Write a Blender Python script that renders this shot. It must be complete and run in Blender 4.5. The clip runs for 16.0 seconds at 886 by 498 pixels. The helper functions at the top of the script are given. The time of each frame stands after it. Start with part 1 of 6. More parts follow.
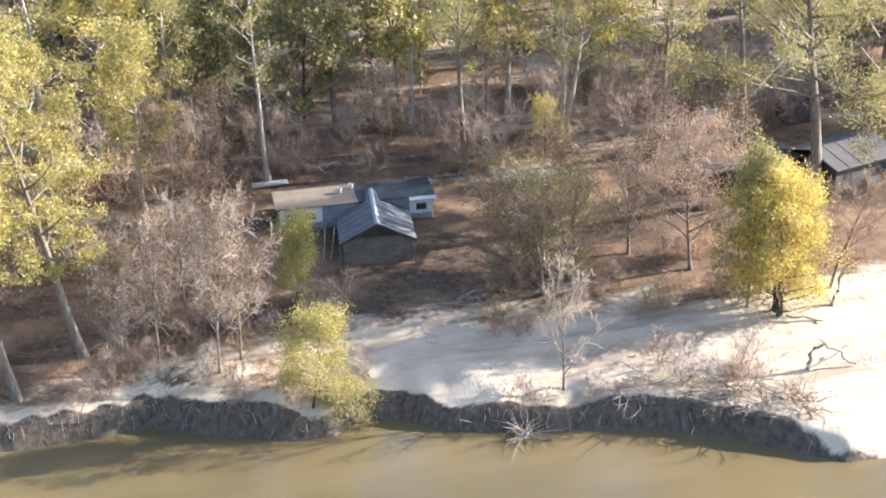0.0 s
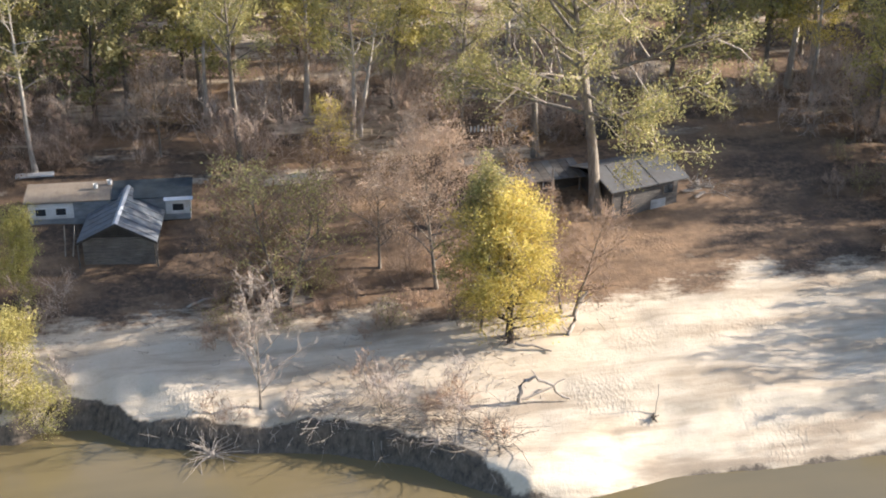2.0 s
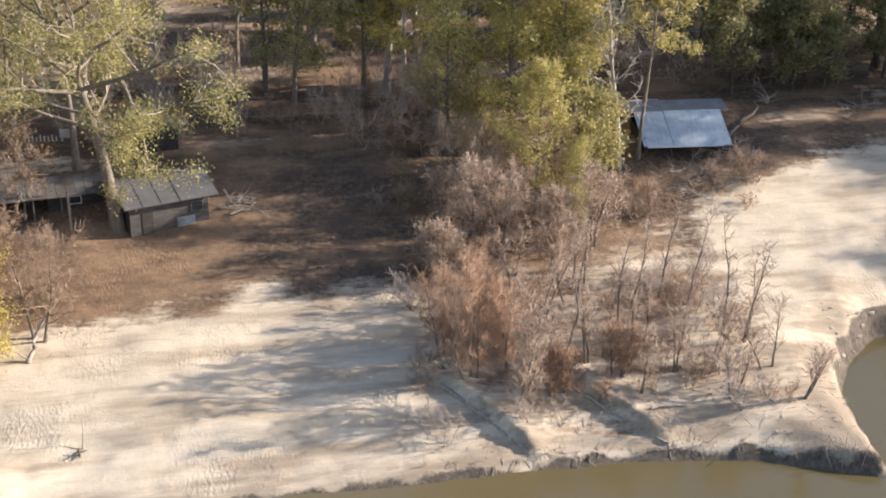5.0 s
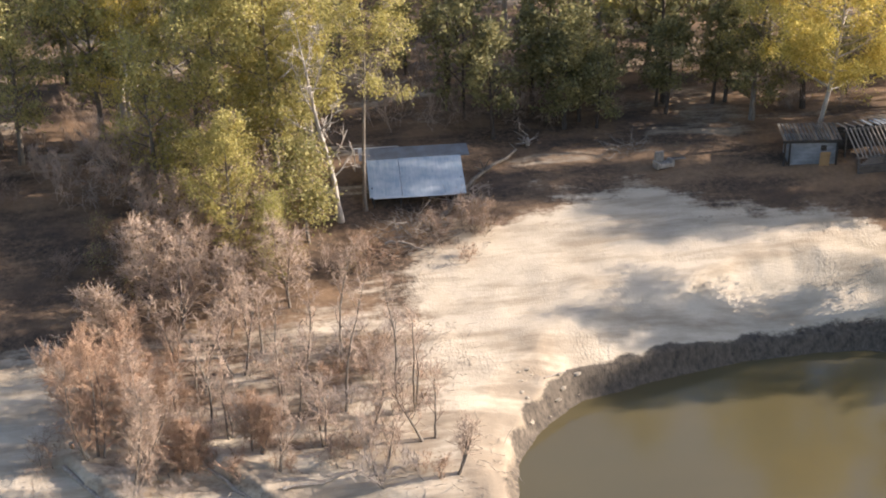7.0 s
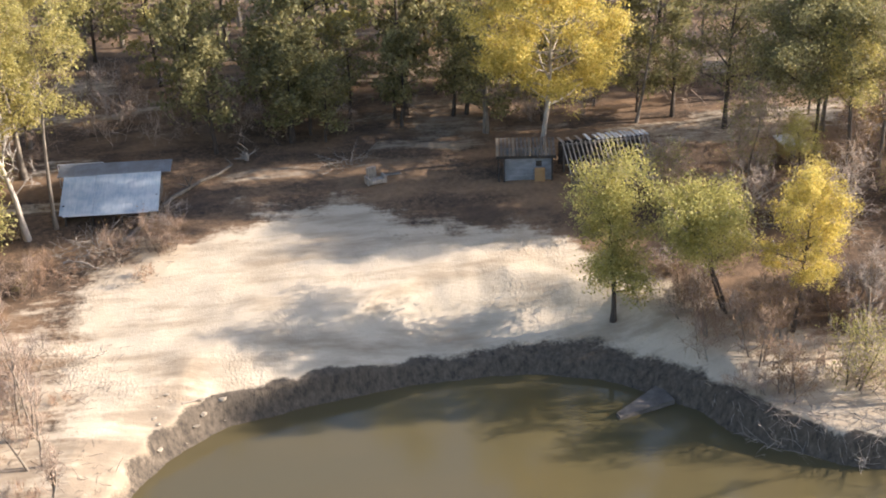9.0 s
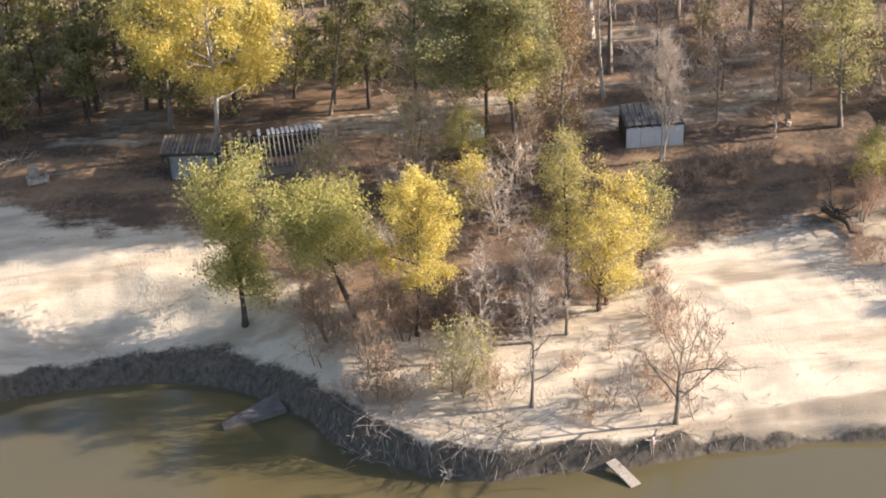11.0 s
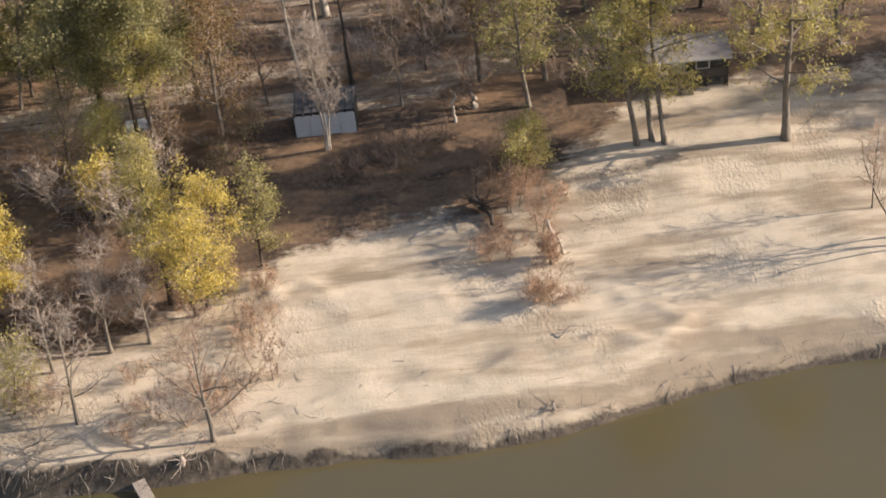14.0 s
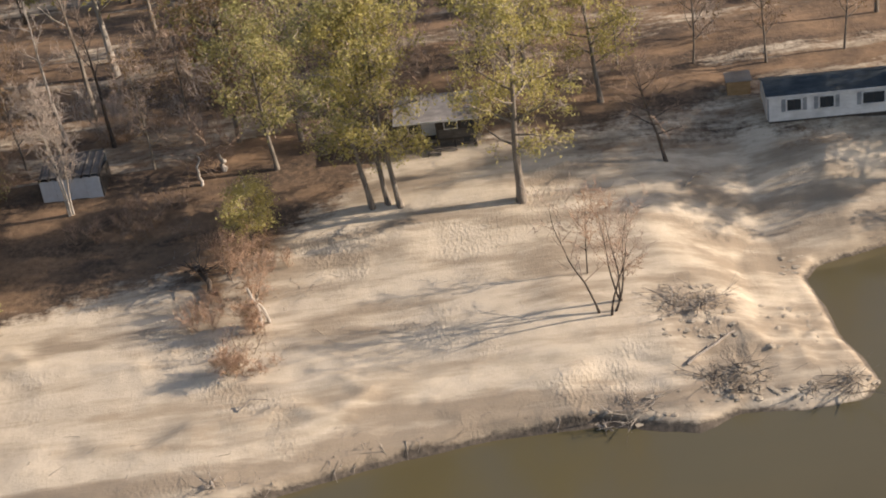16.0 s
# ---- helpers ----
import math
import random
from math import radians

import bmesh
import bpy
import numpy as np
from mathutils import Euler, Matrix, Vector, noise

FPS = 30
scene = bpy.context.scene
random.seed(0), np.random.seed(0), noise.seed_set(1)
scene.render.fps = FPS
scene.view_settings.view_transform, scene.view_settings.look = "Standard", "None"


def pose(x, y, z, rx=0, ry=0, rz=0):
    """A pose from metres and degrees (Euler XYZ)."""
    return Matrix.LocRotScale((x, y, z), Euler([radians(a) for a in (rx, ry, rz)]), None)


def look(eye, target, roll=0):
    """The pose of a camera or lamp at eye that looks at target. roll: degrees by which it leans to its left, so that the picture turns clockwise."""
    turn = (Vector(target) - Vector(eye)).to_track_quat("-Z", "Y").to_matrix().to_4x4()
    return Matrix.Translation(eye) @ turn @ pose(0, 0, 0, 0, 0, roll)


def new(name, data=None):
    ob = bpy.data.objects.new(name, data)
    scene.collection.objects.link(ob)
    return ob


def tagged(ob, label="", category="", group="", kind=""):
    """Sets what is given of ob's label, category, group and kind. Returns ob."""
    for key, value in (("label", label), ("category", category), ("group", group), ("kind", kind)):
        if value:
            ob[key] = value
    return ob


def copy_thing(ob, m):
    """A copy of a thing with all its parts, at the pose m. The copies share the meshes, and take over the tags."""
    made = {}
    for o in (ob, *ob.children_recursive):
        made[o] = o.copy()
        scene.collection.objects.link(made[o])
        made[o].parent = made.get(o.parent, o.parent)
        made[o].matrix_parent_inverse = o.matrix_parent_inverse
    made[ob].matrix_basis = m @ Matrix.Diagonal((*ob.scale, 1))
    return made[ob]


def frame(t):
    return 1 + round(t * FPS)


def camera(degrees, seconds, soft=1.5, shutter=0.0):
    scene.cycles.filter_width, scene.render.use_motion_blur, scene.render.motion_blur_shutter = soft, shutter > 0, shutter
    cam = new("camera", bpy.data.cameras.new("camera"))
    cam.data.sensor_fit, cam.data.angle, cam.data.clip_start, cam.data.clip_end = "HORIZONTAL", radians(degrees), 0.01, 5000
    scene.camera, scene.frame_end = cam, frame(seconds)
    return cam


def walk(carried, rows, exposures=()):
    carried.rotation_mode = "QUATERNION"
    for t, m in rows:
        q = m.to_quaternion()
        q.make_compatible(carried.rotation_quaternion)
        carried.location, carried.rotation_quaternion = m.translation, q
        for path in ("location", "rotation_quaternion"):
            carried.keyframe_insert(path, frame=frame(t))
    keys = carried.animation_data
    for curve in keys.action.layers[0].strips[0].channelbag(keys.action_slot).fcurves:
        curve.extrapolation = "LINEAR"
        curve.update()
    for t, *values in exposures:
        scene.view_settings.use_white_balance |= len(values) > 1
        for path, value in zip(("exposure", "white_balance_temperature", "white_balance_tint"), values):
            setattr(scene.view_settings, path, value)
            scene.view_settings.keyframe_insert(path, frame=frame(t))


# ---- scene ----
cam = camera(35.6, 16.0, soft=1.9)
PATH = [
    (0, (-31.819, -100.843, 48.543), (-31.433, -99.062, 47.72), -1.7),
    (0.5, (-26.331, -100.868, 48.758), (-25.931, -99.091, 47.931), -1.1),
    (1, (-19.52, -100.954, 48.603), (-19.134, -99.176, 47.772), -0.7),
    (1.5, (-14.266, -100.955, 48.997), (-13.906, -99.178, 48.153), -0.2),
    (2, (-7.309, -101.206, 49.231), (-6.993, -99.425, 48.378), 0.4),
    (2.5, (-1.712, -101.161, 49.294), (-1.416, -99.374, 48.445), 0.4),
    (3, (5.25, -101.722, 49.736), (5.52, -99.93, 48.89), 0.3),
    (3.5, (10.93, -102.001, 50.081), (11.205, -100.21, 49.233), 0.3),
    (4, (17.136, -102.199, 50.192), (17.442, -100.417, 49.337), 1.3),
    (4.5, (22.891, -102.358, 50.031), (23.22, -100.583, 49.17), 1.4),
    (5, (29.138, -102.736, 51.123), (29.504, -100.979, 50.241), 1.5),
    (5.2, (31.436, -102.986, 51.517), (31.813, -101.234, 50.629), 1.7),
    (7.3, (64.453, -100.643, 50.178), (64.703, -98.84, 49.348), -1.8),
    (7.5, (67.188, -100.984, 50.172), (67.426, -99.177, 49.35), -2.0),
    (8, (75.11, -101.494, 50.661), (75.312, -99.68, 49.843), -2.3),
    (8.5, (81.444, -101.776, 50.402), (81.647, -99.961, 49.586), -2.1),
    (9, (88.747, -102.05, 50.651), (88.967, -100.254, 49.798), -2.0),
    (9.5, (95.235, -102.484, 51.142), (95.464, -100.695, 50.276), -1.9),
    (10, (102.789, -102.725, 50.462), (103.017, -100.935, 49.601), -2.2),
    (10.2, (105.585, -102.787, 50.545), (105.814, -100.998, 49.68), -1.9),
    (12.3, (135.192, -99.827, 48.822), (135.348, -98.064, 47.892), -5.9),
    (12.5, (137.532, -99.872, 48.947), (137.669, -98.111, 48.008), -6.2),
    (13, (143.993, -100.095, 48.909), (144.087, -98.338, 47.958), -6.5),
    (13.5, (149.289, -100.148, 48.852), (149.354, -98.389, 47.903), -6.8),
    (14, (156.438, -100.088, 48.754), (156.463, -98.325, 47.81), -6.9),
    (14.5, (161.996, -99.997, 48.328), (162.008, -98.23, 47.391), -7.0),
    (15, (168.726, -99.731, 48.043), (168.72, -97.964, 47.107), -7.4),
    (15.5, (174.438, -99.352, 47.72), (174.42, -97.582, 46.79), -7.6),
    (16, (180.778, -98.865, 47.597), (180.749, -97.078, 46.699), -8.2),
]
walk(cam, [(t, look(eye, target, roll)) for t, eye, target, roll in PATH], exposures=[(0, 1.9, 5780, 15), (0.8, 1.72, 5900, 14), (2, 1.42, 6000, 14), (5, 1.16, 6100, 16), (8, 1.18, 6320, 18), (10, 1.5, 6260, 16), (12.5, 1.03, 6420, 17), (16, 0.55, 6530, 17)])

# ---- light ----
SUN_ELEV, SUN_AZ = 22.0, -1.0          # degrees; azimuth from +x towards +y
world = bpy.data.worlds.new("sky")
scene.world = world
world.use_nodes = True
wt = world.node_tree
sky = wt.nodes.new("ShaderNodeTexSky")
sky.sky_type = "NISHITA"
sky.sun_disc = False
sky.sun_elevation = radians(SUN_ELEV)
sky.sun_rotation = radians(90 - SUN_AZ)
wt.nodes["Background"].inputs["Strength"].default_value = 0.108
wt.links.new(sky.outputs[0], wt.nodes["Background"].inputs["Color"])
sun = new("sun", bpy.data.lights.new("sun", "SUN"))
sun.data.energy, sun.data.angle, sun.data.color = 5.0, radians(0.6), (1.0, 0.90, 0.75)
sun_from = Vector((math.cos(radians(SUN_ELEV)) * math.cos(radians(SUN_AZ)),
                   math.cos(radians(SUN_ELEV)) * math.sin(radians(SUN_AZ)), math.sin(radians(SUN_ELEV))))
sun.matrix_world = look(sun_from * 300 + Vector((80, 0, 0)), (80, 0, 0))


# ---- small builders ----
def rgb(c):
    return (*c, 1.0)


class Mat:
    """A node material with a Principled surface and helpers to wire textures into it."""

    def __init__(self, name, rough=0.8, metal=0.0):
        self.m = bpy.data.materials.new(name)
        self.m.use_nodes = True
        self.t = self.m.node_tree
        self.b = self.t.nodes["Principled BSDF"]
        self.b.inputs["Roughness"].default_value = rough
        self.b.inputs["Metallic"].default_value = metal
        self.b.inputs["Specular IOR Level"].default_value = 0.3
        self.co = self.t.nodes.new("ShaderNodeTexCoord").outputs["Object"]

    def node(self, kind, **links):
        n = self.t.nodes.new(kind)
        for k, v in links.items():
            k = k.replace("_", " ")
            if isinstance(v, bpy.types.NodeSocket):
                self.t.links.new(v, n.inputs[k])
            else:
                n.inputs[k].default_value = v
        return n

    def noise(self, scale, detail=4.0, rough=0.55, vec=None):
        return self.node("ShaderNodeTexNoise", Vector=vec or self.co, Scale=scale, Detail=detail, Roughness=rough).outputs["Fac"]

    def stretch(self, sx, sy, sz, rz=0.0):
        n = self.node("ShaderNodeMapping", Vector=self.co)
        n.inputs["Scale"].default_value = (sx, sy, sz)
        n.inputs["Rotation"].default_value = (0, 0, radians(rz))
        return n.outputs[0]

    def ramp(self, fac, *stops):
        n = self.node("ShaderNodeValToRGB", Fac=fac)
        e = n.color_ramp.elements
        while len(e) < len(stops):
            e.new(0.5)
        for el, (p, c) in zip(e, stops):
            el.position = p
            el.color = rgb(c) if isinstance(c, tuple) else (c, c, c, 1)
        return n.outputs["Color"]

    def mix(self, fac, a, b, kind="MIX"):
        n = self.t.nodes.new("ShaderNodeMix")
        n.data_type, n.blend_type = "RGBA", kind
        for s, v in ((n.inputs[0], fac), (n.inputs[6], a), (n.inputs[7], b)):
            if isinstance(v, bpy.types.NodeSocket):
                self.t.links.new(v, s)
            else:
                s.default_value = rgb(v) if isinstance(v, tuple) else v
        return n.outputs[2]

    def math(self, op, a, b=0.0, c=0.0):
        n = self.t.nodes.new("ShaderNodeMath")
        n.operation = op
        for s, v in zip(n.inputs, (a, b, c)):
            if isinstance(v, bpy.types.NodeSocket):
                self.t.links.new(v, s)
            else:
                s.default_value = v
        return n.outputs[0]

    def color(self, sock):
        if isinstance(sock, tuple):
            self.b.inputs["Base Color"].default_value = rgb(sock)
        else:
            self.t.links.new(sock, self.b.inputs["Base Color"])
        return self

    def rough(self, sock):
        self.t.links.new(sock, self.b.inputs["Roughness"])
        return self

    def bump(self, height, strength=0.5, dist=0.05):
        n = self.node("ShaderNodeBump", Height=height, Strength=strength, Distance=dist)
        self.t.links.new(n.outputs[0], self.b.inputs["Normal"])
        return self

    def island(self):
        return self.t.nodes.new("ShaderNodeNewGeometry").outputs["Random Per Island"]

    def rnd(self):
        return self.t.nodes.new("ShaderNodeObjectInfo").outputs["Random"]


def bark(name, dark, light):
    k = Mat(name, 0.9)
    n = k.noise(2.2, 5, 0.65, k.stretch(3, 3, 0.5))
    k.color(k.mix(k.noise(0.35, 2), k.ramp(n, (0.3, dark), (0.7, light)), k.ramp(n, (0.35, dark), (0.8, tuple(c * 0.75 for c in light)))))
    return k.bump(n, 0.6, 0.06).m


def leaf(name, c1, c2, c3, shine=0.45):
    k = Mat(name, 0.55)
    col = k.ramp(k.island(), (0.0, c1), (0.5, c2), (1.0, c3))
    col = k.mix(k.math("MULTIPLY", k.noise(0.45, 2), 0.6), col, k.mix(0.6, col, c1))
    k.color(col)
    tr = k.node("ShaderNodeBsdfTranslucent", Color=col)
    mx = k.t.nodes.new("ShaderNodeMixShader")
    mx.inputs[0].default_value = shine
    k.t.links.new(k.b.outputs[0], mx.inputs[1])
    k.t.links.new(tr.outputs[0], mx.inputs[2])
    k.t.links.new(mx.outputs[0], k.t.nodes["Material Output"].inputs["Surface"])
    return k.m


def boards(name, dark, light, across=6.0, along="x"):
    """Weathered boards or sheet: streaks, blotches and worn paint."""
    k = Mat(name, 0.85)
    v = k.stretch(0.5, 0.5, across) if along == "x" else k.stretch(across, across, 0.5)
    n = k.noise(2.0, 5, 0.6, v)
    m = k.noise(0.8, 4)
    col = k.mix(k.ramp(m, (0.35, 0.0), (0.7, 0.55)), k.ramp(n, (0.3, dark), (0.72, light)), tuple(c * 0.55 for c in dark))
    k.color(col)
    return k.bump(n, 0.35, 0.02).m


def sheet_metal(name, base, rust, amount, metal=0.4, rough=0.45):
    k = Mat(name, rough, metal)
    n = k.noise(0.9, 6, 0.6)
    s = k.noise(1.5, 4, 0.6, k.stretch(6, 0.6, 0.6))
    spots = k.ramp(k.math("ADD", k.math("MULTIPLY", n, 0.65), k.math("MULTIPLY", s, 0.4)), (0.5 - amount * 0.3, 0.0), (0.72, amount))
    shade = k.mix(k.noise(3.0, 3), base, tuple(c * 0.72 for c in base))
    k.color(k.mix(spots, shade, rust))
    k.rough(k.ramp(n, (0.3, rough - 0.1), (0.8, 0.85)))
    return k.m


M = {}


def mesh_of(name, verts, faces, smooth=False):
    me = bpy.data.meshes.new(name)
    me.from_pydata(verts, [], faces)
    if smooth:
        me.polygons.foreach_set("use_smooth", [True] * len(me.polygons))
    me.update()
    return me


def part(name, me, material, parent, label="", smooth=False):
    """Links a mesh or a bmesh as one object under a thing or a part."""
    if isinstance(me, bmesh.types.BMesh):
        bm, me = me, bpy.data.meshes.new(name)
        bmesh.ops.recalc_face_normals(bm, faces=bm.faces)
        bm.to_mesh(me)
        bm.free()
    if smooth:
        me.polygons.foreach_set("use_smooth", [True] * len(me.polygons))
    if not me.materials:
        me.materials.append(material)
    ob = new(name, me)
    ob.parent = parent
    if label:
        ob["label"] = label
    return ob


def thing(name, m, label, category, group="", kind=""):
    ob = new(name)
    ob.empty_display_size = 0.3
    ob.matrix_basis = m
    return tagged(ob, label, category, group, kind)


def box(bm, x0, x1, y0, y1, z0, z1, m=None):
    vs = [bm.verts.new((x, y, z)) for x in (x0, x1) for y in (y0, y1) for z in (z0, z1)]
    if m is not None:
        for v in vs:
            v.co = m @ v.co
    for f in ((0, 1, 3, 2), (4, 6, 7, 5), (0, 4, 5, 1), (2, 3, 7, 6), (0, 2, 6, 4), (1, 5, 7, 3)):
        bm.faces.new([vs[i] for i in f])
    return vs


def boxed(*spans, bevel=0.0):
    bm = bmesh.new()
    for s in spans:
        box(bm, *s)
    if bevel:
        bmesh.ops.bevel(bm, geom=list(bm.edges), offset=bevel, segments=1, affect="EDGES")
    return bm


def prism(bm, outline, y0, y1):
    """Solid with the outline (x, z) drawn from y0 to y1."""
    a = [bm.verts.new((x, y0, z)) for x, z in outline]
    b = [bm.verts.new((x, y1, z)) for x, z in outline]
    bm.faces.new(a)
    bm.faces.new(b[::-1])
    n = len(a)
    for i in range(n):
        bm.faces.new((a[i], b[i], b[(i + 1) % n], a[(i + 1) % n]))


class Tubes:
    """Collects tapered round branches into one mesh."""

    def __init__(self):
        self.v, self.f = [], []

    def add(self, pts, radii, sides):
        start = len(self.v)
        n = len(pts)
        for i in range(n):
            d = np.subtract(pts[min(i + 1, n - 1)], pts[max(i - 1, 0)])
            d = d / (math.sqrt(d @ d) + 1e-9)
            a = np.array((d[1], -d[0], 0.0)) if abs(d[2]) < 0.9 else np.array((0.0, d[2], -d[1]))
            a /= math.sqrt(a @ a) + 1e-9
            b = np.array((d[1] * a[2] - d[2] * a[1], d[2] * a[0] - d[0] * a[2], d[0] * a[1] - d[1] * a[0]))
            for j in range(sides):
                w = 2 * math.pi * j / sides
                self.v.append(tuple(pts[i] + radii[i] * (math.cos(w) * a + math.sin(w) * b)))
        for i in range(n - 1):
            for j in range(sides):
                p, q = start + i * sides + j, start + i * sides + (j + 1) % sides
                self.f.append((p, q, q + sides, p + sides))

    def blade(self, p, e, r):
        d = e - p
        a = np.array((d[1], -d[0], 0.3 * d[2] + 0.01))
        a *= r / (math.sqrt(a @ a) + 1e-9)
        s = len(self.v)
        self.v += [tuple(p - a), tuple(p + a), tuple(e + a * 0.4), tuple(e - a * 0.4)]
        self.f.append((s, s + 1, s + 2, s + 3))

    def mesh(self, name):
        return mesh_of(name, self.v, self.f, True)


def skeleton(rng, height, radius, first, limbs, subs, twigs, girth, slim, lean=(0, 0), up=0.55, shape="round", stems=1, twig=0.9, fork=0.0, thin=0.018):
    """Grows a trunk with limbs, branches and twigs. Returns the wood of each stem, fine twigs and the twig tips."""
    woods, fine, tips = [], Tubes(), []

    def wander(p, d, length, n, bend, lift):
        pts = [np.array(p)]
        for _ in range(n):
            d = d + rng.normal(0, bend, 3) + np.array((0, 0, lift))
            d = d / np.linalg.norm(d)
            pts.append(pts[-1] + d * length / n)
        return pts, d

    for k in range(stems):
        wood = Tubes()
        woods.append(wood)
        a = rng.uniform(0, 6.28)
        off = np.array((math.cos(a), math.sin(a), 0.0)) * (0.0 if stems == 1 else 0.25 + 0.1 * stems)
        tilt = np.array((lean[0], lean[1], 1.0)) + off * (0.0 if stems == 1 else fork)
        hk = height * (1.0 if stems == 1 else rng.uniform(0.75, 1.0))
        pts, _ = wander(off + np.array((0, 0, -0.25)), tilt, hk * 0.96, 9, 0.032 + 0.1 * fork, 0.04)
        rad = [max(girth * (1 - i / 9.3) ** 0.85, 0.015) for i in range(10)]
        rad[0] *= 1.35
        wood.add(pts[::3] if slim else pts, rad[::3] if slim else rad, 4 if slim else 7 if girth > 0.12 else 5)
        for i in range(limbs):
            s = first + (1 - first) * (i + rng.random()) / limbs
            at = s * 9
            j = min(int(at), 8)
            p = pts[j] + (pts[j + 1] - pts[j]) * (at - j)
            u = (s - first) / (1 - first + 1e-6)
            if shape == "round":
                prof = math.sqrt(max(0.15, 1 - (1.6 * u - 0.7) ** 2))
            elif shape == "vase":
                prof = 0.55 + 0.45 * u
            else:
                prof = 0.75 if u < 0.8 else 0.5
            w = i * 2.4 + rng.uniform(-0.5, 0.5)
            lift = up + rng.uniform(-0.25, 0.25) + 0.5 * u
            d = np.array((math.cos(w), math.sin(w), lift))
            length = radius * prof * rng.uniform(0.75, 1.15) * (0.8 if lift > 0.9 else 1)
            limb, dl = wander(p, d / np.linalg.norm(d), length, 4, 0.16, 0.05)
            rl = min(rad[j] * 0.6, 0.03 + length * 0.016)
            (fine if stems > 1 and girth < 0.14 else wood).add(limb[::2] if slim else limb, [rl, rl * 0.6, rl * 0.2] if slim else [rl, rl * 0.8, rl * 0.6, rl * 0.4, rl * 0.2], 3 if slim else 5)
            tips.append(limb[-1])
            for q in range(subs):
                t = 0.25 + 0.75 * (q + rng.random()) / subs
                x = t * 4
                g = min(int(x), 3)
                ps = limb[g] + (limb[g + 1] - limb[g]) * (x - g)
                ds = dl + rng.normal(0, 0.75, 3) + np.array((0, 0, 0.15))
                ls = max(length * 0.42 * rng.uniform(0.6, 1.2) * (1.15 - 0.5 * t), 0.35)
                sub, dd = wander(ps, ds / np.linalg.norm(ds), ls, 2, 0.2, 0.03)
                rs = max(rl * 0.4, thin)
                if slim:
                    fine.add(sub[::2], [rs, rs * 0.4], 3)
                else:
                    fine.add(sub, [rs, rs * 0.75, rs * 0.4], 3)
                tips.append(sub[-1])
                tips.append(sub[1])
                for _ in range(twigs):
                    f = rng.random()
                    pt = sub[0] + (sub[2] - sub[0]) * (0.2 + 0.8 * f)
                    dt = dd + rng.normal(0, 0.8, 3)
                    dt /= np.linalg.norm(dt)
                    e = pt + dt * twig * rng.uniform(0.5, 1.2)
                    if slim:
                        fine.blade(pt, e, thin * 0.8)
                    else:
                        fine.add([pt, e], [thin * 0.9, thin * 0.4], 3)
                    tips.append(e)
    return woods, fine, np.array(tips)


def foliage(rng, tips, count, size, spread, share=0.75, grain=1.5):
    """Many small leaves in clumps round the twig tips, as one mesh."""
    count, size = int(count * grain), size * 1.0 / math.sqrt(grain)
    keep = tips[rng.random(len(tips)) < share]
    w = rng.random(len(keep)) ** 3.0 + 0.03
    idx = rng.choice(len(keep), count, p=w / w.sum())
    c = keep[idx] + rng.normal(0, spread, (count, 3)) * np.array((1, 1, 0.85))
    a = rng.normal(0, 1, (count, 3))
    a /= np.linalg.norm(a, axis=1)[:, None]
    b = np.cross(a, rng.normal(0, 1, (count, 3)))
    b /= np.linalg.norm(b, axis=1)[:, None]
    s = size * rng.uniform(0.6, 1.35, (count, 1))
    v = np.stack([c - a * s, c + a * s * 0.6 + b * s * 0.6, c + a * s * 0.85 - b * s * 0.55], 1).reshape(-1, 3)
    me = bpy.data.meshes.new("crown")
    me.vertices.add(3 * count)
    me.vertices.foreach_set("co", v.ravel())
    me.loops.add(3 * count)
    me.loops.foreach_set("vertex_index", np.arange(3 * count))
    me.polygons.add(count)
    me.polygons.foreach_set("loop_start", np.arange(count) * 3)
    me.update(calc_edges=True)
    return me


# ---- lie of the land ----
WATER = -3.6
SHORE_WEST = [(-400, 10), (-120, -6), (-60, -11), (-44, -13.3), (-38.5, -12.9), (-35, -12.5), (-30, -14.8), (-25, -17.3), (-22, -17.4),
              (-20.5, -15.9), (-17, -16.3), (-14.2, -18.8), (-8, -20.5), (-1, -21.9), (4.8, -24.5), (8.9, -28.1), (11, -29.9), (16, -29.6),
              (22, -28.5), (40, -28.3), (55, -28.2), (61.6, -28.4), (67.4, -29.6), (72.6, -31.7), (75.2, -32.6), (76, -25), (77, -21.8), (79, -18.4)]
SHORE_EAST = [(83, -14.7), (88, -13.3), (92, -12.5), (97, -11.5), (103, -11.3), (107, -11.8), (111.3, -13.3), (114.5, -16), (117.5, -18.8),
              (118.7, -21.8), (120.5, -24.3), (124.7, -27.4), (129, -28.9), (135, -29.2), (142, -28.9), (150, -29), (158, -29.8), (164, -29),
              (170, -27.4), (175, -26.1), (180, -25.4), (188, -25), (192, -26.6), (194, -27.2), (197, -25.9), (201, -26.6), (205, -26.2),
              (206.4, -24.6), (205.6, -19), (205.6, -10), (207, -8.4), (213, -6.6), (230, -3), (260, 0), (500, 15)]
SHORE = np.array(SHORE_WEST + SHORE_EAST, float)


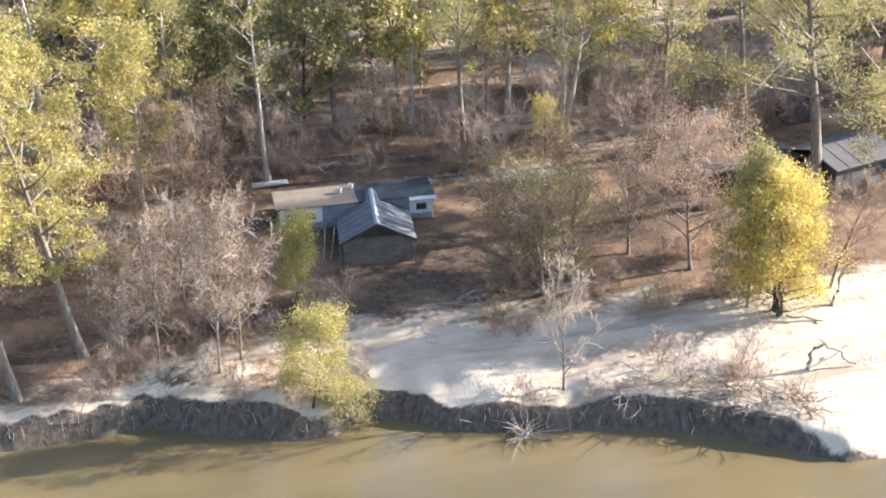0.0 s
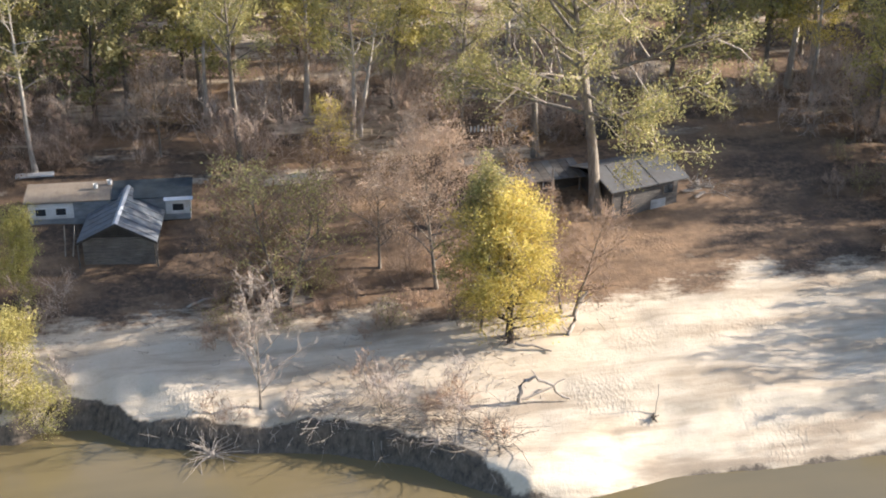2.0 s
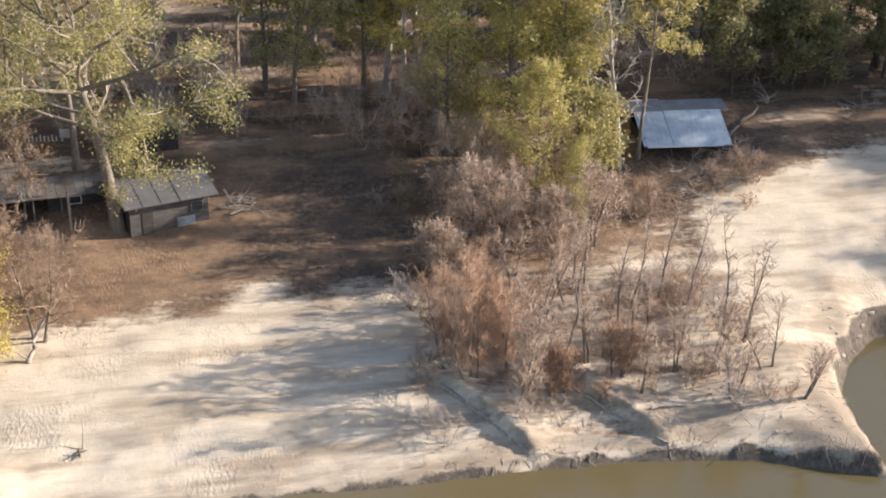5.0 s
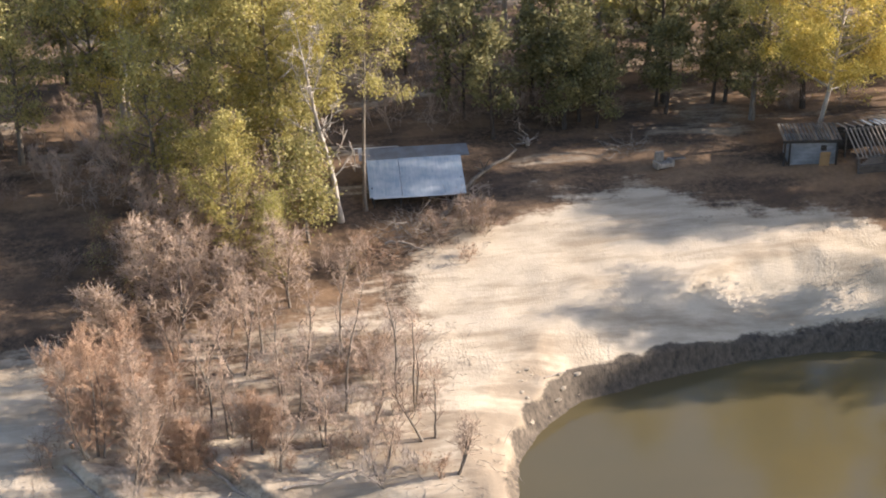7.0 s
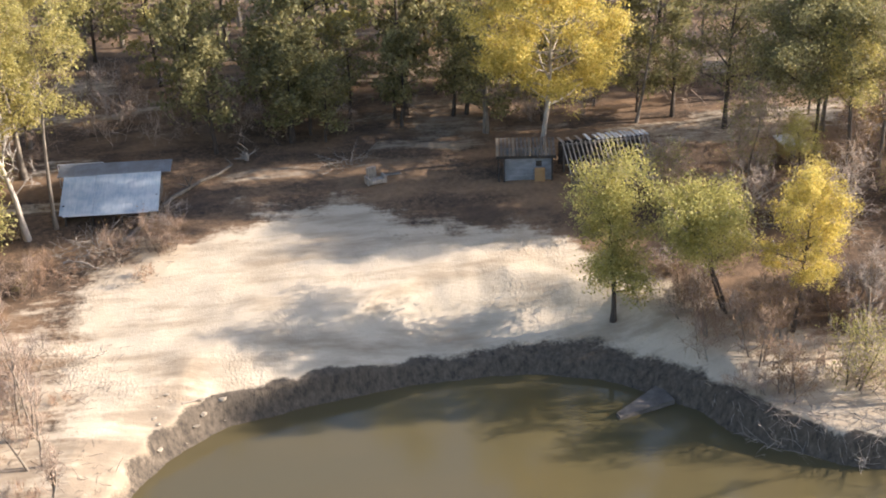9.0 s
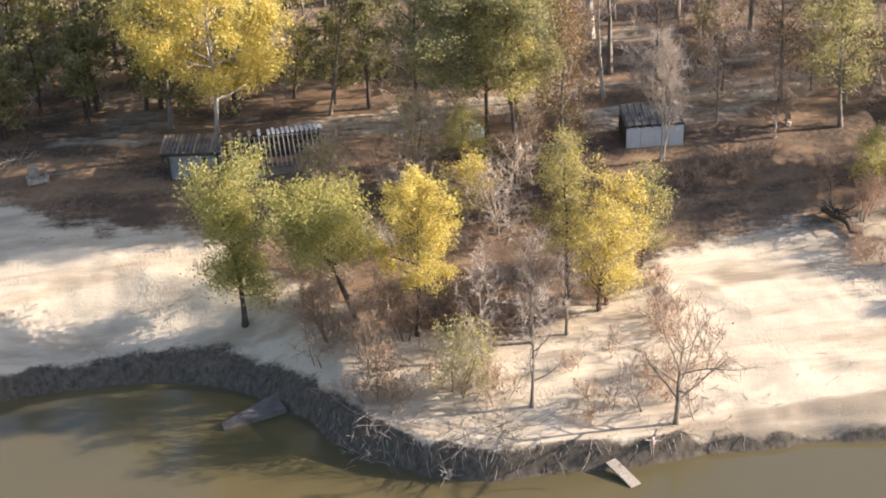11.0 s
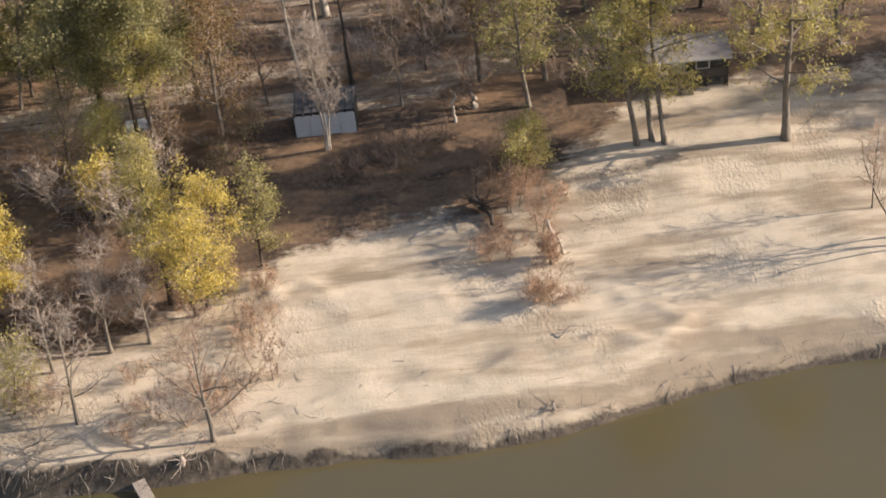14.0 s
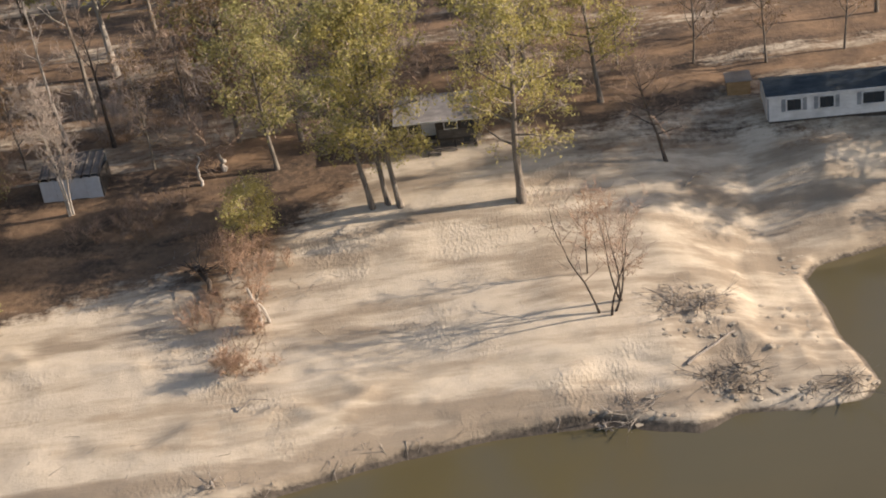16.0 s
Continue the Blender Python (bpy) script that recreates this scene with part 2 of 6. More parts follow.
def lattice(x, y, scale, seed):
    """Smooth value noise, -1 to 1, for arrays."""
    x, y = np.asarray(x, float) / scale, np.asarray(y, float) / scale
    i, j = np.floor(x).astype(np.int64), np.floor(y).astype(np.int64)
    fx, fy = x - i, y - j
    fx, fy = fx * fx * (3 - 2 * fx), fy * fy * (3 - 2 * fy)

    def h(a, b):
        n = (a * 374761393 + b * 668265263 + seed * 1442695041) & 0x7FFFFFFF
        n = ((n ^ (n >> 13)) * 1274126177) & 0x7FFFFFFF
        return ((n ^ (n >> 16)) & 0xFFFF) / 32767.5 - 1

    return (h(i, j) * (1 - fx) + h(i + 1, j) * fx) * (1 - fy) + (h(i, j + 1) * (1 - fx) + h(i + 1, j + 1) * fx) * fy


def shore_distance(x, y):
    """Metres inland from the water's edge; below zero out in the river."""
    x, y = np.asarray(x, float), np.asarray(y, float)
    best = np.full(x.shape, 1e9)
    inside = np.zeros(x.shape, bool)
    for (ax, ay), (bx, by) in zip(SHORE[:-1], SHORE[1:]):
        dx, dy = bx - ax, by - ay
        t = np.clip(((x - ax) * dx + (y - ay) * dy) / (dx * dx + dy * dy), 0, 1)
        best = np.minimum(best, np.hypot(x - ax - t * dx, y - ay - t * dy))
        spans = (ax <= x) != (bx <= x)
        with np.errstate(divide="ignore", invalid="ignore"):
            inside ^= spans & (y > ay + (x - ax) * dy / (dx if dx else 1e-9))
    return np.where(inside, best, -best)


# low drifts of blown sand: points along the crest, height
DRIFTS = (([(143.2, -10.3), (146.5, -14.2), (151.8, -14.3), (157.1, -15.4)], 0.30), ([(144.5, -12.6), (147.8, -11.6), (149.5, -13.6)], 0.25),
          ([(163.3, -18.6), (167.7, -19.4), (172.0, -19.5), (173.0, -21.0), (171.3, -22.6), (167.1, -22.4), (161, -22.8)], 0.30),
          ([(146.6, -25.0), (155.6, -24.3), (164.8, -22.9), (171.5, -21.6)], 0.22), ([(178.9, -23.6), (183.4, -22.6), (190.6, -20.4)], 0.24),
          ([(20, -20), (27, -18.5), (34, -19.5), (42, -18)], 0.18), ([(24, -24), (33, -23), (43, -23.8)], 0.2), ([(84, -6), (91, -4.5), (99, -5.5), (106, -4)], 0.18))


def drifts(x, y):
    total = np.zeros(x.shape)
    wx, wy = x + 0.7 * lattice(x, y, 3.0, 71), y + 0.6 * lattice(x, y, 2.3, 73)
    for crest, hgt in DRIFTS:
        near = np.full(x.shape, 1e9)
        for (ax, ay), (bx, by) in zip(crest[:-1], crest[1:]):
            dx, dy = bx - ax, by - ay
            t = np.clip(((wx - ax) * dx + (wy - ay) * dy) / (dx * dx + dy * dy), 0, 1)
            near = np.minimum(near, np.hypot(wx - ax - t * dx, wy - ay - t * dy))
        total = total + hgt * np.exp(-(near / 0.55) ** 2) + hgt * 0.5 * np.exp(-(near / 1.8) ** 2)
    return total * 0.55


def terrain(x, y):
    """Height of the ground."""
    x, y = np.asarray(x, float), np.asarray(y, float)
    ys = y - np.interp(x, [-5, 25, 185, 205], [5, 0, 0, 4])
    g = np.interp(ys, [-34, -26, -21, -15, -8, 0, 8, 16, 30, 70, 300, 2000], [-2.3, -1.8, -1.0, -0.4, 0.6, 2.5, 4.4, 5.3, 6.3, 8, 14, 30])
    g = g + 0.16 * lattice(x, y, 7, 3) + 0.09 * lattice(x, y, 2.6, 5) + 0.13 * lattice(x * 0.22 + y * 0.1, y - 0.15 * x, 2.2, 11) * (y < 3)
    d = shore_distance(x, y) + 0.26 * lattice(x, y, 3.6, 7) + 0.07 * lattice(x, y, 0.9, 9)
    steep = np.interp(x, [6, 18, 62, 70, 76, 80, 93, 99, 114, 120, 138, 146, 186, 190, 204, 210], [1, 0, 0.15, 0.35, 0.7, 1, 0.9, 0.5, 0.5, 0.95, 0.8, 0.4, 0.3, 0.15, 0.1, 0.6])
    steep = steep * np.where(x < 5, 0.78 + 0.26 * lattice(x, y * 0, 5.5, 101) + 0.12 * lattice(x, y * 0, 1.7, 103), 1.0)
    cut = np.where(d < 0.25, d * 1.6, np.where(d < 0.75, 0.4 + (d - 0.25) * 3.2, 2.0 + (d - 0.75) * 0.55))
    flat = d * 0.15 + 0.24 * np.interp(x, [190, 198], [1, 0.35]) * sum(np.clip((d - e + 0.35 * lattice(x * 0.4, y, 2.0, 90 + n)) / 0.3, 0, 1) for n, e in enumerate((0.25, 1.5, 3.1, 5.2)))
    bank = WATER + steep * cut + (1 - steep) * flat + np.maximum(d - 5, 0) * np.interp(x, [186, 196], [0.5, 0.36])
    ledge = np.zeros(x.shape)
    for ax, ay, bx, by, hgt in ((46.2, -20.6, 51.8, -27.6, 1.1), (54.4, -21.0, 61.0, -27.6, 1.2)):
        lx, ly = bx - ax, by - ay
        ln = math.hypot(lx, ly)
        along = ((x - ax) * lx + (y - ay) * ly) / ln
        side = (-(x - ax) * ly + (y - ay) * lx) / ln + 0.25 * lattice(x, y, 1.1, 61)
        ledge = ledge + hgt * np.clip(side / 0.45, 0, 1) * np.exp(-np.maximum(side, 0) / 3.0) * np.clip((along + 1.5) / 2, 0, 1) * np.clip((ln + 0.5 - along) / 2, 0, 1)
    for cx, cy, r in ((196.2, -16.4, 3.4), (197.2, -23.6, 3.2), (202.0, -19.0, 3.0), (188.5, -24.6, 2.2), (80.5, -16.2, 2.6)):
        ledge = ledge + 0.34 * np.abs(lattice(x, y, 0.95, 81)) * np.exp(-((x - cx) ** 2 + (y - cy) ** 2) / (r * r))
    soft = np.interp(x, [184, 196], [0.03, 1.6])
    share = np.clip(0.5 + 0.5 * (bank - g) / soft, 0, 1)
    land = bank + (g - bank) * share - soft * share * (1 - share) + (ledge + drifts(x, y)) * np.clip(d / 1.0, 0, 1)
    return np.where(d > 0, land, WATER + np.maximum(d * 0.4, -2.5))


def ground_at(x, y):
    return float(terrain(np.array([x]), np.array([y]))[0])


def stand(x, y, turn=0.0, dz=0.0):
    return pose(x, y, ground_at(x, y) + dz, 0, 0, turn)


# ---- materials ----
k = Mat("ground", 0.92)
litter = k.node("ShaderNodeAttribute").outputs["Fac"]
litter.node.attribute_name = "litter"
mud = k.node("ShaderNodeAttribute").outputs["Fac"]
mud.node.attribute_name = "mud"
big, mid, fine_n = k.noise(0.09, 3), k.noise(0.55, 5), k.noise(5.0, 5, 0.65)
sand = k.mix(big, (0.53, 0.435, 0.31), (0.63, 0.53, 0.395))
streak = k.noise(0.5, 4, 0.6, k.stretch(0.22, 1.1, 1, -9))
sand = k.mix(k.ramp(streak, (0.46, 0.0), (0.66, 0.75)), sand, (0.31, 0.235, 0.155))
sand = k.mix(k.ramp(mid, (0.45, 0.0), (0.75, 0.5)), sand, (0.38, 0.305, 0.21))
# Mask for damp sand; also holds sand darkened for shade and glare.
damp_shade = k.node("ShaderNodeAttribute").outputs["Fac"]
damp_shade.node.attribute_name = "damp_shade"
sand = k.mix(k.ramp(k.math("ADD", damp_shade, k.math("MULTIPLY", k.math("SUBTRACT", streak, 0.5), 1.4)), (0.35, 0.0), (0.72, 0.85)), sand, (0.27, 0.21, 0.145))
sand = k.mix(k.ramp(fine_n, (0.55, 0.0), (0.85, 0.35)), sand, (0.26, 0.205, 0.14))
leaves_c = k.ramp(k.noise(2.1, 8, 0.78), (0.36, (0.04, 0.031, 0.024)), (0.5, (0.11, 0.074, 0.047)), (0.72, (0.26, 0.17, 0.105)))
# Pale tan streaks stand in for sun shafts across the litter.
leaves_c = k.mix(k.ramp(k.noise(0.3, 4, 0.6, k.stretch(0.35, 1.0, 1)), (0.42, 0.0), (0.62, 0.75)), leaves_c, k.mix(k.noise(2.4, 4), (0.19, 0.115, 0.063), (0.40, 0.255, 0.145)))
leaves_c = k.mix(k.ramp(k.noise(0.2, 3), (0.5, 0.0), (0.7, 0.7)), leaves_c, (0.07, 0.05, 0.036))
drifted = k.math("ADD", k.math("MULTIPLY", k.noise(0.9, 6, 0.7, k.stretch(0.3, 1.3, 1, -4)), 0.6), k.math("MULTIPLY", k.noise(1.7, 6, 0.7), 0.4))
mask = k.ramp(k.math("ADD", litter, k.math("MULTIPLY", k.math("SUBTRACT", drifted, 0.5), 2.2)), (0.32, 0.0), (0.68, 1.0))
# Dark mud colour, with the shade on the bank's face put in too.
mud_shade_c = k.ramp(k.noise(1.6, 7, 0.72, k.stretch(1.6, 1.6, 0.7)), (0.32, (0.042, 0.034, 0.026)), (0.7, (0.16, 0.127, 0.092)))
ragged = k.ramp(k.math("ADD", mud, k.math("MULTIPLY", k.math("SUBTRACT", k.noise(2.6, 6, 0.72), 0.5), 0.8)), (0.36, 0.0), (0.64, 1.0))
k.color(k.mix(ragged, k.mix(mask, sand, leaves_c), mud_shade_c))
wave = k.noise(3.2, 2, 0.45, k.stretch(1.5, 0.85, 1, 24))
zone = k.ramp(k.noise(0.12, 3), (0.53, 0.0), (0.63, 0.85))
ripple = k.math("MULTIPLY", k.math("MULTIPLY", wave, 0.55), zone)
relief = k.math("ADD", k.math("MULTIPLY", mid, 0.45), k.math("ADD", ripple, k.math("MULTIPLY", fine_n, 0.24)))
k.bump(relief, 0.9, 0.16)
M["ground"] = k.m

k = Mat("river", 0.12)
murk = k.mix(k.noise(0.035, 3), (0.165, 0.124, 0.06), (0.21, 0.158, 0.077))
# Darker water eastward: reflected woods and shadow are put into this colour.
shaded_water = k.mix(k.noise(0.06, 4), (0.085, 0.07, 0.034), (0.135, 0.107, 0.05))
east = k.node("ShaderNodeSeparateXYZ", Vector=k.co).outputs[0]
k.color(k.mix(k.node("ShaderNodeMapRange", Value=k.math("ADD", east, k.math("MULTIPLY", k.noise(0.02, 2), 60)), From_Min=20.0, From_Max=100.0).outputs[0], murk, shaded_water))
# Dark olive streaks painted in place of tree shadows on the water.
shadow_streaks = k.ramp(k.noise(0.055, 4, 0.6, k.stretch(0.45, 1.6, 1, -16)), (0.42, 0.0), (0.62, 0.7))
k.color(k.mix(shadow_streaks, k.b.inputs["Base Color"].links[0].from_socket, (0.105, 0.088, 0.044)))
k.b.inputs["Specular IOR Level"].default_value = 0.5
k.bump(k.noise(0.9, 4, 0.6, k.stretch(0.5, 1.2, 1)), 0.12, 0.05)
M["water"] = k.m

M["bark_grey"] = bark("bark_grey", (0.10, 0.08, 0.062), (0.33, 0.28, 0.22))
M["bark_dark"] = bark("bark_dark", (0.045, 0.035, 0.028), (0.14, 0.11, 0.085))
M["bark_pale"] = bark("bark_pale", (0.26, 0.22, 0.18), (0.62, 0.55, 0.46))
M["twig_brown"] = bark("twig_brown", (0.21, 0.145, 0.10), (0.44, 0.31, 0.22))
M["twig_pink"] = bark("twig_pink", (0.33, 0.24, 0.175), (0.62, 0.475, 0.36))
M["twig_grey"] = bark("twig_grey", (0.28, 0.225, 0.18), (0.58, 0.48, 0.39))
M["twig_rust"] = bark("twig_rust", (0.33, 0.205, 0.13), (0.58, 0.395, 0.265))
M["drift"] = bark("driftwood", (0.20, 0.165, 0.13), (0.52, 0.45, 0.37))
M["leaf_gold"] = leaf("leaf_gold", (0.40, 0.34, 0.085), (0.70, 0.55, 0.135), (0.87, 0.71, 0.25))
M["leaf_yellowgreen"] = leaf("leaf_yellowgreen", (0.28, 0.25, 0.08), (0.49, 0.42, 0.135), (0.66, 0.56, 0.22))
M["leaf_olive"] = leaf("leaf_olive", (0.22, 0.21, 0.08), (0.40, 0.36, 0.14), (0.58, 0.49, 0.20))
M["leaf_dark"] = leaf("leaf_dark", (0.15, 0.145, 0.07), (0.29, 0.265, 0.115), (0.46, 0.40, 0.18))
M["leaf_willow"] = leaf("leaf_willow", (0.28, 0.27, 0.08), (0.48, 0.43, 0.14), (0.63, 0.55, 0.20))
M["leaf_brown"] = leaf("leaf_brown", (0.15, 0.09, 0.045), (0.27, 0.17, 0.075), (0.38, 0.27, 0.12))
M["leaf_pink"] = leaf("leaf_pink", (0.37, 0.255, 0.165), (0.55, 0.40, 0.27), (0.67, 0.51, 0.37))
M["tin"] = sheet_metal("grey_tin_roof", (0.24, 0.265, 0.285), (0.13, 0.10, 0.08), 0.55, 0.12, 0.6)
M["tin_old"] = sheet_metal("dirty_tin_roof", (0.15, 0.155, 0.155), (0.085, 0.07, 0.058), 0.8, 0.1, 0.75)
M["tin_blue"] = sheet_metal("blue_tin_roof", (0.21, 0.31, 0.40), (0.62, 0.63, 0.62), 0.8, 0.08, 0.65)
M["tin_white"] = sheet_metal("white_tin_sheet", (0.56, 0.59, 0.62), (0.34, 0.29, 0.24), 0.3, 0.05, 0.65)
M["tin_tan"] = sheet_metal("tan_tin_roof", (0.35, 0.29, 0.22), (0.14, 0.10, 0.07), 0.6, 0.1, 0.7)
M["shingle"] = boards("roof_felt_grey", (0.20, 0.18, 0.165), (0.38, 0.345, 0.31), 5)
M["roof_dark"] = boards("roof_felt_dark", (0.035, 0.045, 0.05), (0.085, 0.10, 0.105), 4)
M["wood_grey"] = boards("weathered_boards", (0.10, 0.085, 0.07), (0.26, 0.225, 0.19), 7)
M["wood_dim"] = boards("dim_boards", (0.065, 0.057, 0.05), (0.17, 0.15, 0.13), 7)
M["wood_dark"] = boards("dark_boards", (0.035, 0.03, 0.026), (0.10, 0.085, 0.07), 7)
M["wood_new"] = boards("fresh_plywood", (0.36, 0.22, 0.10), (0.52, 0.34, 0.17), 3)
M["paint_white"] = boards("white_siding", (0.58, 0.57, 0.54), (0.78, 0.77, 0.74), 8)
M["paint_grey"] = boards("grey_panel", (0.20, 0.21, 0.215), (0.36, 0.37, 0.375), 2)
k = Mat("window_glass", 0.06)
k.color(k.mix(k.noise(1.5), (0.02, 0.025, 0.03), (0.05, 0.055, 0.06)))
M["glass"] = k.m

k = Mat("mud_clod", 0.95)
n = k.noise(4.0, 4)
k.color(k.mix(k.rnd(), k.ramp(n, (0.3, (0.24, 0.20, 0.15)), (0.7, (0.40, 0.34, 0.25))), k.ramp(n, (0.3, (0.30, 0.25, 0.18)), (0.7, (0.48, 0.40, 0.30)))))
k.bump(n, 0.5, 0.05)
M["clod"] = k.m

# ---- ground and river ----
LITTER_X = [-60, -30, -22, -13, 0, 9, 15, 24, 36, 50, 58, 66, 72, 77, 84, 93, 98, 107, 112, 117, 122, 129, 136, 143, 150, 162, 168, 172, 178, 190, 195, 204, 215, 300]
LITTER_Y = [-11, -10, -9, -7.5, -7.7, -9.5, -12, -10, -7.8, -8, -9, -6, -0.5, 3.0, 5.5, 6.5, 3.2, 1.6, -1.5, -7.5, -12, -17, -15, -10.5, -6.8, -7.2, -1, 2.5, 6.5, 6.8, 8.5, 9.0, 10.5, 13]
gx = np.concatenate([[-2500, -1200, -600, -300, -180, -120, -95, -80], np.arange(-70, 240, 0.4), [245, 255, 270, 300, 400, 700, 1300, 2600]])
gy = np.concatenate([[-2500, -1200, -500, -200, -100, -60, -45, -39], np.arange(-36, -8, 0.26), np.arange(-8, 16, 0.42), np.arange(16.5, 90, 1.6), [95, 110, 140, 200, 320, 600, 1200, 2600]])
GX, GY = np.meshgrid(gx, gy)
GZ = terrain(GX, GY)
D = shore_distance(GX, GY)
GZ = GZ + np.where((D > 1.5) & (GY < 16), 0.02 * lattice(GX, GY, 0.9, 21), 0)
nx, ny = len(gx), len(gy)
q = np.arange(nx * ny).reshape(ny, nx)
faces = np.stack([q[:-1, :-1], q[:-1, 1:], q[1:, 1:], q[1:, :-1]], -1).reshape(-1, 4)
me = bpy.data.meshes.new("ground")
me.vertices.add(nx * ny)
me.vertices.foreach_set("co", np.stack([GX, GY, GZ], -1).ravel())
me.loops.add(faces.size)
me.loops.foreach_set("vertex_index", faces.ravel())
me.polygons.add(len(faces))
me.polygons.foreach_set("loop_start", np.arange(len(faces)) * 4)
me.update(calc_edges=True)
me.polygons.foreach_set("use_smooth", [True] * len(faces))
wild = lattice(GX, GY, 5, 31) * 1.8 + lattice(GX, GY, 1.8, 33) * 0.9
lit = np.clip((GY - np.interp(GX, LITTER_X, LITTER_Y) + wild) / 5.5 + 0.5, 0, 1)
lit = np.maximum(lit, np.clip(-(GX + 14) / 10, 0, 1) * np.clip(0.42 + 0.3 * lattice(GX, GY, 2.2, 35), 0, 1) * (D > 2.0))
# Litter thinned in streaks; the pale soil is painted in for sun shafts.
lit = np.where(GY > 9, np.maximum(lit - 0.5 * np.clip(lattice(GX * 0.3, GY, 2.6, 41) * 2.2, 0, 1), 0.3), lit)
# Sunlit strip at the back, painted as pale ground bare of litter.
lit = lit * (1 - 0.8 * np.clip(1 - np.abs(GY - 15.6 - 0.5 * wild) / 1.6, 0, 1) * np.clip((GX - 95) / 3, 0, 1) * np.clip((109 - GX) / 3, 0, 1))
lit = np.maximum(lit, 0.46 * np.clip((GY - 0.5 + wild) / 4, 0, 1) * np.clip((GX - 186) / 6, 0, 1))
point = np.clip((GX - 45 + wild) / 4, 0, 1) * np.clip((75 - GX) / 4, 0, 1) * np.clip((GY + 29) / 3, 0, 1) * (GY < 0)
lit = np.maximum(lit, point * np.clip(0.38 + 0.3 * lattice(GX * 0.5, GY, 1.6, 37) + 0.02 * (GY + 20), 0, 0.62))
at = me.attributes.new("litter", "FLOAT", "POINT")
at.data.foreach_set("value", lit.ravel().astype(np.float32))
damp_shade = np.clip((4.5 + 1.6 * lattice(GX, GY, 6, 55) - D) / 2.0, 0, 1) * np.interp(GX, [14, 20, 60, 70, 138, 146, 195, 206], [0, 0.55, 0.55, 0.2, 0.2, 0.75, 0.75, 0.3])
damp_shade = np.maximum(damp_shade, 0.7 * np.clip(1 - np.abs(GY + 12.2 - 0.02 * (GX - 150)) / 2.6, 0, 1) * np.clip((GX - 146) / 4, 0, 1) * np.clip((170 - GX) / 5, 0, 1))
# Cove flat: dark soil and the deep shade over it, in one colour.
damp_shade = np.maximum(damp_shade, 0.95 * np.clip((GY - 2.5 + wild) / 3.0, 0, 1) * np.clip((GX - 93 + wild) / 6, 0, 1) * np.clip((116 - GX) / 3, 0, 1))
damp_shade = np.maximum(damp_shade, 0.75 * np.clip((GY - 6.0 + wild) / 3.0, 0, 1) * np.clip((GX - 76) / 4, 0, 1) * np.clip((116 - GX) / 3, 0, 1))
# Cabin yard: sand colour darkened.
damp_shade = np.maximum(damp_shade, 0.6 * np.clip((GY + 11 + wild) / 3.0, 0, 1) * np.clip((GX - 26) / 4, 0, 1) * np.clip((52 - GX) / 4, 0, 1))
# Bank facing the sun: colour darkened against its glare.
damp_shade = np.maximum(damp_shade, 0.75 * np.clip((6 - D) / 3, 0, 1) * np.clip((GX - 66) / 4, 0, 1) * np.clip((84 - GX) / 4, 0, 1))
damp_shade = np.maximum(damp_shade, point * 0.5)
# Spit: colour darkened to soften its bright sunlit slope.
damp_shade = np.maximum(damp_shade, 0.6 * np.clip((GX - 192 + wild) / 4, 0, 1) * np.clip((2 - GY) / 4, 0, 1))
damp_shade = np.maximum(damp_shade, 0.5 * np.clip((GY + 16 + wild) / 4.0, 0, 1) * np.clip((GX - 148 + wild) / 6, 0, 1))
at = me.attributes.new("damp_shade", "FLOAT", "POINT")
at.data.foreach_set("value", damp_shade.ravel().astype(np.float32))
steep = np.interp(GX, [8, 14, 62, 70, 76, 80, 120, 146, 156, 190, 204, 210], [1, 0.6, 0.85, 0.85, 0.6, 0.9, 1, 1, 0.95, 0.95, 0.7, 0.8])
# Band covers real mud and the painted shade of the cut bank.
width = np.interp(GX, [8, 14, 62, 70, 80, 96, 103, 112, 118, 124, 140, 150], [1.5, 0.4, 1.0, 1.1, 1.4, 1.5, 2.8, 3.6, 2.2, 1.5, 1.3, 0.75])
mud_shade = np.clip((width + np.interp(GX, [140, 150], [0.4, 0.12]) * lattice(GX, GY, 1.3, 51) - D) / np.interp(GX, [95, 103, 114, 122], [0.7, 2.2, 2.2, 0.7]), 0, 1) * steep
at = me.attributes.new("mud", "FLOAT", "POINT")
at.data.foreach_set("value", mud_shade.ravel().astype(np.float32))
me.materials.append(M["ground"])
tagged(new("ground", me), "pale river sand giving way to brown leaf litter under the trees", "ground", kind="structure")
wx, wy = 2600.0, 2600.0
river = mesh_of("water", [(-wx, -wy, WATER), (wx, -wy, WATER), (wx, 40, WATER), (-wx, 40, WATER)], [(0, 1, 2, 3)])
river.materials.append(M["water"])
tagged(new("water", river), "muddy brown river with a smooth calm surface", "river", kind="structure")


# ---- trees ----
TREE_SEED = [100]


